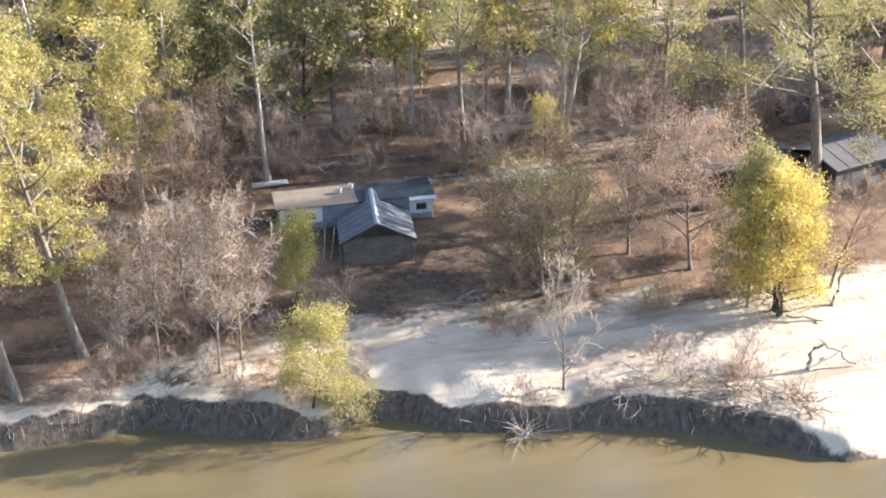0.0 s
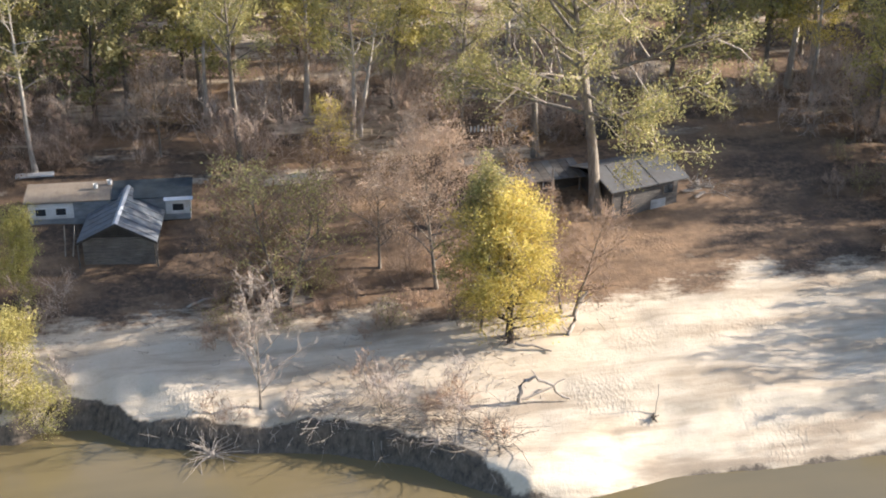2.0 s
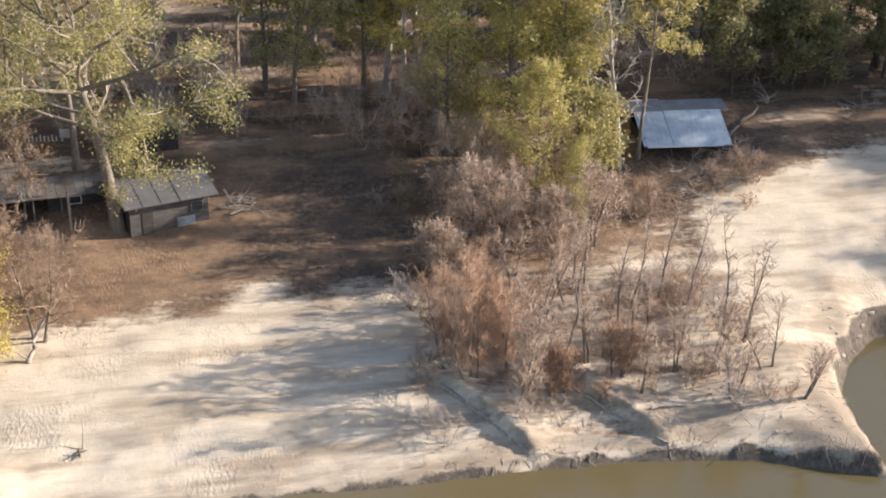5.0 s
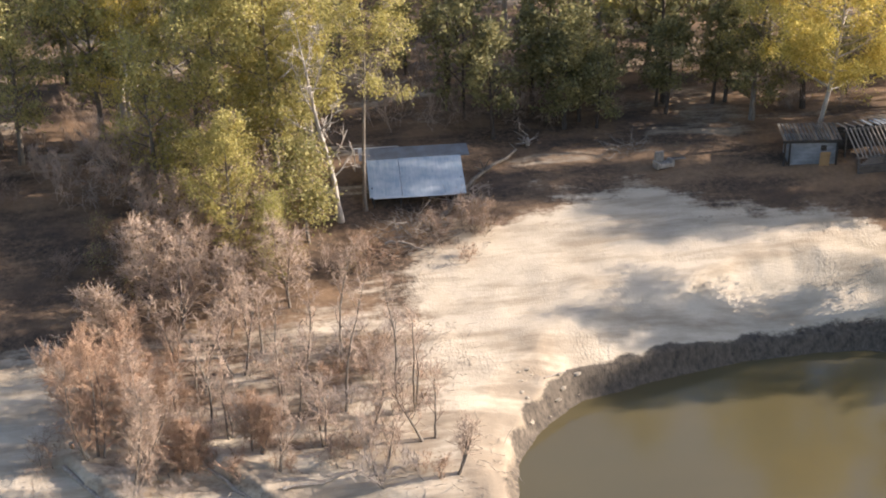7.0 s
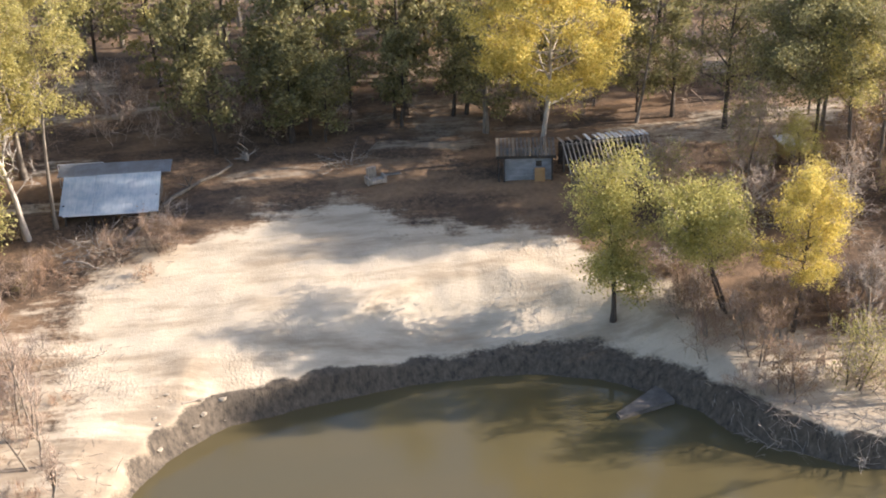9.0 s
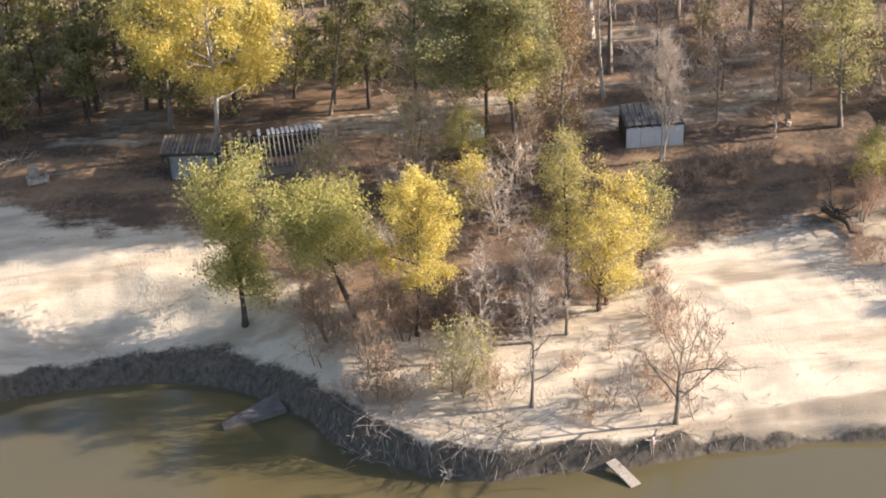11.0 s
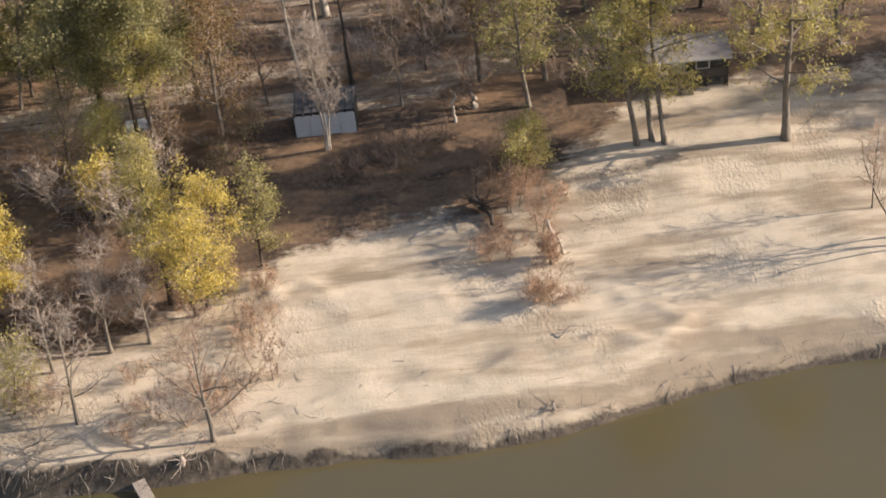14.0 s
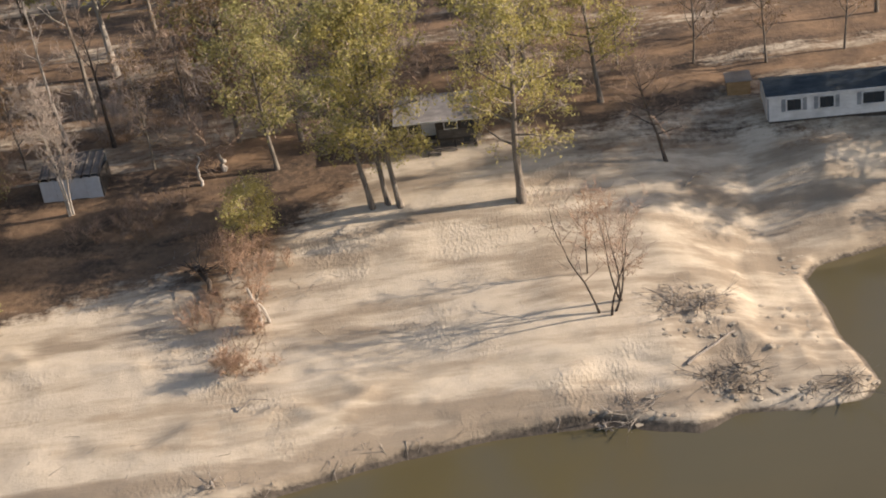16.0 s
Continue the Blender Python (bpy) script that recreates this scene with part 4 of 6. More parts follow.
for bx, by, bh, br in ((-43, 2.5, 9, 3.2), (-38.5, 0.5, 10, 3.4), (-34, 3.5, 10, 3.4), (-29, 1.0, 9, 3.2), (-31, 7.5, 11, 3.6), (-26.5, 11, 10, 3.6), (-12, 14.5, 9, 3.4), (-1, 20, 11, 3.8), (12, 9, 9, 3.6), (16.5, 3.5, 8, 3.0), (0.5, 1.5, 8.5, 3.4), (136.5, 2.0, 8, 2.8), (141, 8, 11, 3.6), (138.5, 16, 12, 3.8), (144.5, 12, 11, 3.4), (156, 9, 11, 3.4), (158.5, 15, 12, 3.6), (166.5, 13.5, 11, 3.4), (203, 15.5, 12, 3.8), (209, 13.8, 12, 3.6), (216, 14.5, 13, 3.8), (196.5, 17, 12, 3.6)):
    tree(bx, by, bh, br, BRN, 420, "bark_grey", "twig_pink" if int(bx * 2) % 3 == 0 else "twig_brown", label="bare brown tree among brush on the rise", name="bare_tree", first=0.2, limbs=16, subs=6, twigs=5, up=0.8, girth=0.11, share=0.3, twig=1.0, group="bare trees on the rise")

# woods on the rise behind
rng = np.random.default_rng(77)
kinds = []
for n, (lm, cnt, bk, h, r, first) in enumerate(((OLV, 1900, "bark_grey", 19, 4.6, 0.35), (DRK, 2300, "bark_dark", 15, 4.8, 0.15), (YG, 1700, "bark_pale", 20, 4.4, 0.4), (DRK, 2100, "bark_dark", 18, 4.2, 0.3), ("", 0, "bark_grey", 16, 3.8, 0.35), (OLV, 1800, "bark_dark", 15, 4.4, 0.25))):
    lab = ("tall olive-leaved tree in the woods", "dark green bushy tree in the woods", "tall yellow-green tree in the woods", "tall dark green tree in the woods", "tall bare grey tree in the woods", "thin-leaved olive tree in the woods")[n]
    kinds.append(tree(-60 - 6 * n, 70, h, r, lm, cnt, bk, "twig_grey", label=lab, name="woodland_tree", first=first * 0.75, limbs=13, subs=4, twigs=2, size=0.34, spread=0.62, share=0.85, slim=True, group="woods behind the bank"))
HOUSES = ((-16, 5, 12), (27, 6, 11), (73, 10, 9), (113, 9, 10), (149.5, 8, 6), (179, 11, 8), (213, 9, 12))
placed = []
tries = 0
while len(placed) < 190 and tries < 9000:
    tries += 1
    x, y = rng.uniform(-75, 250), 19 + 66 * rng.random() ** 1.2
    thick = np.interp(x, [-80, 128, 140, 200, 250], [1, 1, 0.5, 0.45, 0.5])
    if 80 < x < 108 and y < 19.5:
        thick = 0.1
    if rng.random() > thick or any(math.hypot(x - hx, y - hy) < hr for hx, hy, hr in HOUSES):
        continue
    if any(math.hypot(x - a, y - b) < 4.0 for a, b in placed):
        continue
    placed.append((x, y))
    dark = x < 128
    w = rng.choice(6, p=[0.26, 0.10, 0.26, 0.08, 0.16, 0.14] if x < 60 else [0.22, 0.24, 0.10, 0.16, 0.14, 0.14] if dark else [0.2, 0.12, 0.16, 0.08, 0.3, 0.14])
    s = rng.uniform(0.75, 1.15)
    copy_thing(kinds[w], stand(x, y, rng.uniform(0, 360)) @ Matrix.Diagonal((s, s, s * rng.uniform(0.85, 1.15), 1)))

for _ in range(18):
    x, y, s = rng.uniform(74, 126), rng.uniform(17.5, 24), rng.uniform(0.42, 0.66)
    if abs(x - 113) < 5:
        continue
    copy_thing(kinds[rng.choice((1, 3, 5))], stand(x, y, rng.uniform(0, 360)) @ Matrix.Diagonal((s * 1.15, s * 1.15, s, 1)))

# brush
bushes = []
for n, (tm, lm, cnt, h, r) in enumerate((("twig_brown", BRN, 50, 2.6, 1.5), ("twig_grey", "", 0, 3.0, 1.6), ("twig_rust", BRN, 40, 1.5, 1.3), ("twig_pink", PNK, 70, 3.4, 1.9), ("twig_brown", OLV, 300, 2.2, 1.4))):
    lab = ("bare brown brush with a few dry leaves", "grey leafless brush with fine twigs", "low rust-brown brush on the sand", "pinkish leafless shrub with upright twigs", "scrubby bush with small olive leaves")[n]
    bushes.append(tree(-66 - 3 * n, 20, h, r, lm, cnt, "bark_grey", tm, label=lab, name="shrub", first=0.08, limbs=5, subs=4, twigs=7, stems=3, fork=0.8, up=0.8, girth=0.03, twig=0.7, size=0.09, group="brush", category="shrub", thin=0.016, slim=True))


def clear_of_houses(x, y):
    return not any(abs(x - hx) < hr * 0.7 and -7 < y - hy < 4 for hx, hy, hr in HOUSES)


ZONES = ((117.5, 130, -25, -11, 10, (0, 3, 0, 1)), (-36, -18, -16.5, -12, 16, (0, 1)), (-8, 11, -23, -18, 5, (1, 0)), (-48, -19, -13, 9, 54, (0, 1, 3)), (-9, 20, -12, -4, 34, (0, 2, 4)), (-6, 13, -26, -20, 16, (2, 1, 1)), (45, 72, -26, -7, 64, (2, 0, 1, 3, 1)), (44, 68, -3, 8, 26, (0, 3, 4)),
         (66, 80, -2, 6, 26, (0, 1, 0, 2)), (118, 145, -27, -9, 46, (0, 2, 1, 2)), (121, 143, -6, 8, 30, (1, 0, 4)), (114, 121, -11, -6, 10, (0, 1)), (161, 167, -18, -2, 12, (2, 2, 0)), (150, 170, -2, 4, 10, (0, 2)))
for x0, x1, y0, y1, n, pick in ZONES:
    for _ in range(n):
        x, y = rng.uniform(x0, x1), rng.uniform(y0, y1)
        if shore_distance(np.array([x]), np.array([y]))[0] < 1.0 or not clear_of_houses(x, y):
            continue
        s = rng.uniform(0.55, 1.2)
        copy_thing(bushes[pick[rng.integers(len(pick))]], stand(x, y, rng.uniform(0, 360)) @ Matrix.Diagonal((s, s, s * rng.uniform(0.8, 1.2), 1)))


def undergrowth(name, label, spans, kindsof, low, high):
    """Brush too thick to count, joined: wood of one colour."""
    for b in kindsof:
        vs, fs, base = [], [], 0
        src = [o.data for o in bushes[b].children if o.name.startswith("branchwork")][0]
        co = np.empty(len(src.vertices) * 3)
        src.vertices.foreach_get("co", co)
        co = co.reshape(-1, 3)
        idx = np.array([p.vertices[:] for p in src.polygons])
        for x0, x1, y0, y1, n in spans:
            for _ in range(max(1, n // len(kindsof))):
                x, y = rng.uniform(x0, x1), rng.uniform(y0, y1)
                if not clear_of_houses(x, y):
                    continue
                s, w = rng.uniform(low, high), rng.uniform(0, 6.28)
                c, q = math.cos(w) * s, math.sin(w) * s
                z = ground_at(x, y)
                vs.append(np.stack([co[:, 0] * c - co[:, 1] * q + x, co[:, 0] * q + co[:, 1] * c + y, co[:, 2] * s * 1.1 + z], 1))
                fs.append(idx + base)
                base += len(co)
        v, f = np.concatenate(vs), np.concatenate(fs)
        me = bpy.data.meshes.new(name)
        me.vertices.add(len(v))
        me.vertices.foreach_set("co", v.ravel())
        me.loops.add(f.size)
        me.loops.foreach_set("vertex_index", f.ravel())
        me.polygons.add(len(f))
        me.polygons.foreach_set("loop_start", np.arange(len(f)) * 4)
        me.update(calc_edges=True)
        me.materials.append(src.materials[0])
        tagged(new(name, me), label, "undergrowth", kind="stuff")


undergrowth("undergrowth", "leafless brown and pinkish undergrowth covering the wooded rise", ((-50, 46, 11, 30, 160), (44, 66, 8, 22, 36), (72, 128, 19, 34, 40), (128, 172, 7, 34, 44), (172, 206, 11, 30, 16)), (0, 1, 3), 0.8, 1.9)


# ---- houses ----
def roof_slab(x0, x1, ya, za, yb, zb, t=0.08):
    """A flat tilted sheet from the edge (ya, za) to the edge (yb, zb)."""
    bm = bmesh.new()
    vs = [bm.verts.new(p) for p in ((x0, ya, za), (x1, ya, za), (x1, yb, zb), (x0, yb, zb), (x0, ya, za - t), (x1, ya, za - t), (x1, yb, zb - t), (x0, yb, zb - t))]
    for f in ((0, 1, 2, 3), (7, 6, 5, 4), (0, 4, 5, 1), (1, 5, 6, 2), (2, 6, 7, 3), (3, 7, 4, 0)):
        bm.faces.new([vs[i] for i in f])
    return bm


def ribs(h, x0, x1, ya, za, yb, zb, step, material, w=0.05):
    """Raised seams of a sheet roof."""
    n = max(1, int((x1 - x0) / step))
    for i in range(n + 1):
        x = x0 + (x1 - x0) * i / n
        part("seam", roof_slab(max(x0, x - w / 2), min(x1, x + w / 2), ya, za + 0.02, yb, zb + 0.02, 0.03), material, h)


def window(h, x, y, z, w, hgt, frame_mat, panes=2, facing=-1):
    """A window on a wall that faces -y: frame, panes and sill."""
    o = part("window", boxed((x - w / 2, x + w / 2, y - 0.02, y + 0.03, z, z + hgt)), M["wood_dark"], h)
    f = 0.07
    part("frame", boxed((x - w / 2 - f, x + w / 2 + f, y - 0.07, y - 0.01, z + hgt, z + hgt + f), (x - w / 2 - f, x - w / 2, y - 0.07, y - 0.01, z, z + hgt),
                        (x + w / 2, x + w / 2 + f, y - 0.07, y - 0.01, z, z + hgt)), frame_mat, o)
    part("sill", boxed((x - w / 2 - f, x + w / 2 + f, y - 0.1, y - 0.01, z - f, z)), frame_mat, o)
    for i in range(panes):
        a, b = x - w / 2 + w * i / panes, x - w / 2 + w * (i + 1) / panes
        part("pane", boxed((a + 0.02, b - 0.02, y - 0.045, y - 0.025, z + 0.02, z + hgt - 0.02)), M["glass"], o)
    return o


def planks(h, name, x0, x1, y0, y1, z0, z1, step, material, gap=0.02, upright=False):
    """A boarded wall face, board by board."""
    lo, hi = (x0, x1) if upright else (z0, z1)
    n = max(1, round((hi - lo) / step))
    for i in range(n):
        a, b = lo + (hi - lo) * i / n, lo + (hi - lo) * (i + 1) / n - gap
        j = 0.012 * math.sin(i * 12.9898)
        part(name, boxed((a, b, y0 + j, y1 + j, z0, z1) if upright else (x0, x1, y0 + j, y1 + j, a, b)), material, h)


# cabin with the gable front, set against a long trailer
h = thing("cabin", pose(-15.3, 0.3, 1.15, 0, 0, -6), "small dark boarded cabin with a grey tin gable roof", "cabin")
bm = bmesh.new()
prism(bm, [(-2.8, 0), (2.8, 0), (2.8, 2.35), (0, 3.8), (-2.8, 2.35)], 0, 4.9)
part("wall", bm, M["wood_dark"], h)
planks(h, "board", -2.8, 2.8, -0.04, -0.004, 0.05, 2.3, 0.28, M["wood_grey"])
part("gable_board", boxed((-2.75, 2.75, -0.06, -0.045, 2.32, 2.44)), M["wood_grey"], h)
for s in (-1, 1):
    bm = bmesh.new()
    prism(bm, [(0, 3.84), (0, 3.96), (s * 3.12, 2.36), (s * 3.12, 2.24)], -0.8, 6.9)
    part("roof", bm, M["tin"], h)
    for i in range(7):
        bm = bmesh.new()
        y = -0.3 + i * 1.1
        prism(bm, [(0, 3.99), (0, 4.02), (s * 3.12, 2.42), (s * 3.12, 2.39)], y, y + 0.05)
        part("seam", bm, M["tin"], h)
    bm = bmesh.new()
    prism(bm, [(0, 3.72), (0, 3.95), (s * 3.14, 2.34), (s * 3.14, 2.14)], -0.84, -0.802)
    part("barge_board", bm, M["wood_dark"], h)
bm = bmesh.new()
prism(bm, [(-0.22, 3.9), (0, 4.05), (0.22, 3.9)], -0.82, 6.92)
# Pale tin on the cap paints in the white ridge highlight.
part("ridge_cap", bm, M["tin_white"], h, "ridge cap in pale tin as a painted highlight")
part("post", boxed((2.95, 3.07, -0.5, -0.38, 0, 2.2)), M["wood_grey"], h)
part("post", boxed((-3.15, -3.03, -0.5, -0.38, 0, 2.2)), M["wood_grey"], h)

h = thing("trailer", pose(-22.6, 5.6, 2.25, 0, 0, -1.5), "long old white trailer with a tan flat roof behind the cabin", "trailer")
part("body", boxed((0, 13.0, 0, 3.0, 0.35, 2.5), bevel=0.06), M["paint_grey"], h)
part("skirt", boxed((0.1, 12.9, 0.06, 2.94, 0, 0.35)), M["wood_dark"], h)
part("siding", boxed((0.05, 3.6, -0.03, -0.004, 1.0, 2.3)), M["paint_white"], h)
part("siding", boxed((11.0, 12.95, -0.03, -0.004, 0.9, 2.4)), M["paint_white"], h)
# One roof: its sunlit half coloured tan, the other half coloured dark.
part("roof", roof_slab(-0.3, 6.6, -0.3, 2.56, 3.3, 2.78), M["tin_tan"], h)
part("roof", roof_slab(6.65, 13.2, -0.3, 2.54, 3.3, 2.74), M["roof_dark"], h)
part("awning", roof_slab(10.9, 13.25, -0.9, 2.46, -0.31, 2.53, 0.05), M["tin_white"], h, "white awning sheet")
for x in (1.0, 2.6):
    window(h, x, -0.03, 1.3, 0.8, 0.6, M["paint_white"])
window(h, 12.0, -0.03, 1.2, 0.9, 0.6, M["paint_white"], 1)

# grey cabin under the big cottonwood, with its long shed
h = thing("cabin", pose(24.9, 0.1, 2.3, 0, 0, 17), "weathered low cabin with a patched grey-blue tin roof", "cabin")
part("wall", boxed((0, 6.6, 0, 5.6, 0, 2.75)), M["wood_dark"], h)
planks(h, "board", 0.02, 6.58, -0.04, -0.004, 0.05, 2.7, 0.24, M["wood_dim"])
part("panel", boxed((3.9, 5.4, -0.075, -0.045, 0.1, 1.1)), M["paint_grey"], h, "pale patch of sheeting")
part("gable", roof_slab(6.3, 6.6, 0.1, 2.76, 2.8, 3.55), M["wood_dark"], h)
part("roof", roof_slab(-0.55, 4.1, -0.6, 2.8, 2.85, 3.75), M["tin_old"], h)
part("roof", roof_slab(4.12, 7.3, -0.65, 2.83, 2.9, 3.82), M["tin_old"], h)
part("roof", roof_slab(-0.55, 7.2, 2.9, 3.74, 6.1, 2.8), M["tin_old"], h)
ribs(h, -0.5, 4.1, -0.6, 2.82, 2.86, 3.77, 1.5, M["tin_old"])
window(h, 5.6, -0.05, 1.5, 0.9, 0.7, M["wood_grey"])
part("door", boxed((1.0, 1.9, -0.08, -0.05, 0.05, 2.0)), M["wood_dark"], h)
h = thing("shed", pose(14.2, 3.2, 2.55, 0, 0, 8), "long low open shed with a brown-grey board roof", "shed")
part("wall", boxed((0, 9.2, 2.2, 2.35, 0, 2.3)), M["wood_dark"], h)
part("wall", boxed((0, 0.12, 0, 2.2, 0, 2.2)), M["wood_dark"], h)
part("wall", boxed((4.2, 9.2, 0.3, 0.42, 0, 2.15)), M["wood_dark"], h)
for i in range(13):
    part("roof_board", roof_slab(-0.4 + i * 0.77, -0.4 + i * 0.77 + 0.74, -0.5 + 0.06 * math.sin(i * 5.1), 2.25, 2.7, 2.75, 0.05), M["wood_dim"] if i % 3 else M["tin_old"], h)
for x in (0.1, 3.0, 5.2, 9.0):
    part("post", boxed((x, x + 0.12, -0.3, -0.18, 0, 2.2)), M["wood_grey"], h)
window(h, 6.4, 0.28, 1.25, 0.9, 0.6, M["paint_white"])
h = thing("small_shed", pose(26.0, 11.5, 4.7, 0, 0, 12), "small shed with a blue-grey pitched roof behind the cabin", "shed")
bm = bmesh.new()
prism(bm, [(0, 0), (3.2, 0), (3.2, 2.0), (1.6, 2.9), (0, 2.0)], 0, 3.2)
part("wall", bm, M["wood_dark"], h)
for s in (-1, 1):
    bm = bmesh.new()
    prism(bm, [(1.6, 2.93), (1.6, 3.02), (1.6 + s * 1.95, 1.93), (1.6 + s * 1.95, 1.84)], -0.3, 3.5)
    part("roof", bm, M["tin_old"], h)

# shelter with the blue sheet roof
h = thing("shelter", pose(70.0, 6.4, 4.05, 0, 0, -3), "low open shelter with a faded blue sheet-metal roof", "shelter")
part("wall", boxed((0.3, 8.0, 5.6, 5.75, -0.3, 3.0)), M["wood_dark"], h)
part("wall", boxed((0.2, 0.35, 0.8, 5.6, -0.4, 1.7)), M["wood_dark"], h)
for x, r in ((0.3, 0.07), (2.6, 0.06), (5.0, 0.06), (7.3, 0.07)):
    part("post", boxed((x, x + r * 2, 0.3, 0.3 + r * 2, -0.6, 1.3)), M["wood_dark"], h)
part("beam", boxed((0.2, 7.8, 0.28, 0.44, 1.22, 1.36)), M["wood_dark"], h)
for i, (a, b, dz) in enumerate(((0.0, 2.75, 0.0), (2.78, 8.2, 0.05))):
    part("roof", roof_slab(a, b, -0.1 - 0.12 * i, 1.28 - 0.04 * i, 4.1, 2.98 + dz), M["tin_blue"], h)
ribs(h, 0.1, 7.4, -0.1, 1.27, 4.1, 2.98, 0.9, M["tin_blue"])
part("eave_strip", roof_slab(0.3, 7.4, -0.34, 1.2, -0.11, 1.27, 0.03), M["tin_white"], h)
part("upper_roof", roof_slab(-0.6, 9.0, 4.1, 3.02, 6.3, 3.25), M["tin"], h)
part("end_wall", boxed((7.9, 8.0, 1.5, 5.6, -0.4, 2.0)), M["wood_grey"], h, "torn end wall of grey boards")
for i in range(4):
    part("loose_board", boxed((7.6 + 0.28 * i, 7.75 + 0.28 * i, 1.2 - 0.15 * i, 1.28 - 0.15 * i, -0.6, 1.0 + 0.35 * (i % 2))), M["wood_grey"], h)
h = thing("pipe_rail", pose(69.4, 13.0, 5.1, 0, 0, -2), "thin white pipe railing behind the blue roof", "railing")
for x in (0.0, 2.0, 3.9):
    part("post", boxed((x, x + 0.06, 0, 0.06, 0, 2.1)), M["paint_white"], h)
part("rail", boxed((0, 3.96, 0, 0.06, 2.1, 2.16)), M["paint_white"], h)

# shed and bare-raftered pen
h = thing("shed", pose(107.8, 8.3, 4.15, 0, 0, -9), "grey box shed with a slatted rusty lean-to roof", "shed")
part("wall", boxed((0.1, 4.2, 0, 2.4, 0.15, 2.3)), M["paint_grey"], h)
part("base_beam", boxed((0, 4.3, -0.05, 2.4, 0, 0.15)), M["wood_dark"], h)
for x in (-0.45, 0.0, 4.2):
    part("post", boxed((x, x + 0.14, -0.2, -0.06, 0, 2.4)), M["wood_dark"], h)
part("hatch", boxed((2.85, 3.35, -0.04, -0.004, 1.5, 2.0)), M["wood_dark"], h)
part("roof_beam", boxed((-0.6, 4.6, -0.35, -0.2, 2.35, 2.6)), M["wood_dark"], h)
for i in range(15):
    x = -0.6 + i * 0.35
    part("slat", roof_slab(x, x + 0.24, -0.4, 2.68, 2.6, 3.2, 0.06), M["wood_grey"] if i % 4 else M["tin_tan"], h)
h = thing("plywood_sheet", pose(110.9, 7.55, 4.15, 8, 0, -9), "orange-brown plywood sheet leaning on the grey shed", "plywood")
part("board", boxed((-0.45, 0.45, -0.02, 0.02, 0, 1.55), bevel=0.006), M["wood_new"], h)
h = thing("pole_barn", pose(113.3, 6.6, 3.85, 0, 0, 3), "collapsing pole barn with bare grey rafters and no roof sheets", "barn")
part("low_wall", boxed((0, 7.7, -0.9, -0.75, 0, 0.9)), M["wood_grey"], h)
part("floor", boxed((0, 7.7, -0.75, 3.6, 0, 0.12)), M["wood_dark"], h)
for i in range(5):
    part("bleached_board", boxed((0.3 + 0.4 * i, 7.5 - 0.5 * (i % 3), -0.7 + 0.3 * i, -0.48 + 0.3 * i, 0.9 + 0.02 * i, 0.95 + 0.02 * i)), M["drift"], h)
part("back_wall", boxed((0, 7.7, 3.55, 3.7, 0, 3.0)), M["wood_dark"], h)
for x in (0.0, 2.5, 5.1, 7.6):
    part("post", boxed((x, x + 0.14, -0.75, -0.61, 0.0, 1.5)), M["wood_grey"], h)
    part("post", boxed((x, x + 0.14, 1.9, 2.04, 0.12, 3.2)), M["wood_grey"], h)
part("beam", boxed((-0.2, 7.9, -0.75, -0.6, 1.5, 1.68)), M["wood_grey"], h)
part("ridge_beam", boxed((-0.2, 7.9, 1.88, 2.06, 3.2, 3.36)), M["wood_grey"], h)
for i in range(20):
    x = -0.1 + i * 0.405
    sag = 0.08 * math.sin(i * 2.3)
    part("rafter", roof_slab(x, x + 0.1, -0.85, 1.72 + sag, 2.0, 3.48, 0.12), M["drift"], h)
    if i % 2 == 0 or i > 8:
        part("rear_rafter", roof_slab(x, x + 0.26, 2.05, 3.5, 3.9, 3.3 + sag, 0.05), M["tin_white"] if i > 5 else M["drift"], h)
part("end_post", boxed((7.75, 7.87, 0.8, 0.92, 0.1, 2.6)), M["wood_grey"], h)

# white sheet wall of an unroofed outbuilding
h = thing("outbuilding", pose(147.0, 6.3, 3.75, 0, 0, -3), "outbuilding with a wall of white metal sheets and bare roof studs", "outbuilding")
for i in range(4):
    part("sheet", boxed((i * 1.26, i * 1.26 + 1.24, -0.03 * (i % 2), 0.03, 0.15 + 0.04 * (i % 3), 2.05), bevel=0.01), M["tin_white"], h)
part("sill_beam", boxed((-0.05, 5.1, 0.04, 0.2, 0, 0.16)), M["wood_dark"], h)
part("back_wall", boxed((0, 5.05, 3.0, 3.12, 0, 2.9)), M["paint_grey"], h)
part("side_wall", boxed((-0.06, 0.03, 0.1, 3.0, 0, 2.2)), M["wood_dark"], h)
part("side_wall", boxed((5.03, 5.12, 0.1, 3.0, 0, 2.2)), M["wood_dark"], h)
for i in range(8):
    part("stud", roof_slab(0.05 + i * 0.7, 0.15 + i * 0.7, -0.15, 2.14, 3.1, 3.0, 0.1), M["wood_dark"], h)
part("roof", roof_slab(-0.05, 5.1, 0.25, 2.2, 3.2, 3.06, 0.04), M["tin_old"], h)
for i in range(9):
    part("batten", roof_slab(0.1 + i * 0.6, 0.22 + i * 0.6, 0.9, 2.44, 3.2, 3.11, 0.05), M["wood_grey"], h)
h = thing("hut", pose(133.2, 7.9, 3.95, 0, 0, 10), "tiny pale yellow hut with a white sheet on top", "hut")
part("wall", boxed((0, 1.7, 0, 1.5, 0, 1.7), bevel=0.02), M["wood_new"], h)
part("roof", roof_slab(-0.25, 1.95, -0.3, 1.72, 1.8, 2.05, 0.07), M["tin_white"], h)
part("door", boxed((0.5, 1.1, -0.03, -0.004, 0.05, 1.5)), M["wood_grey"], h)

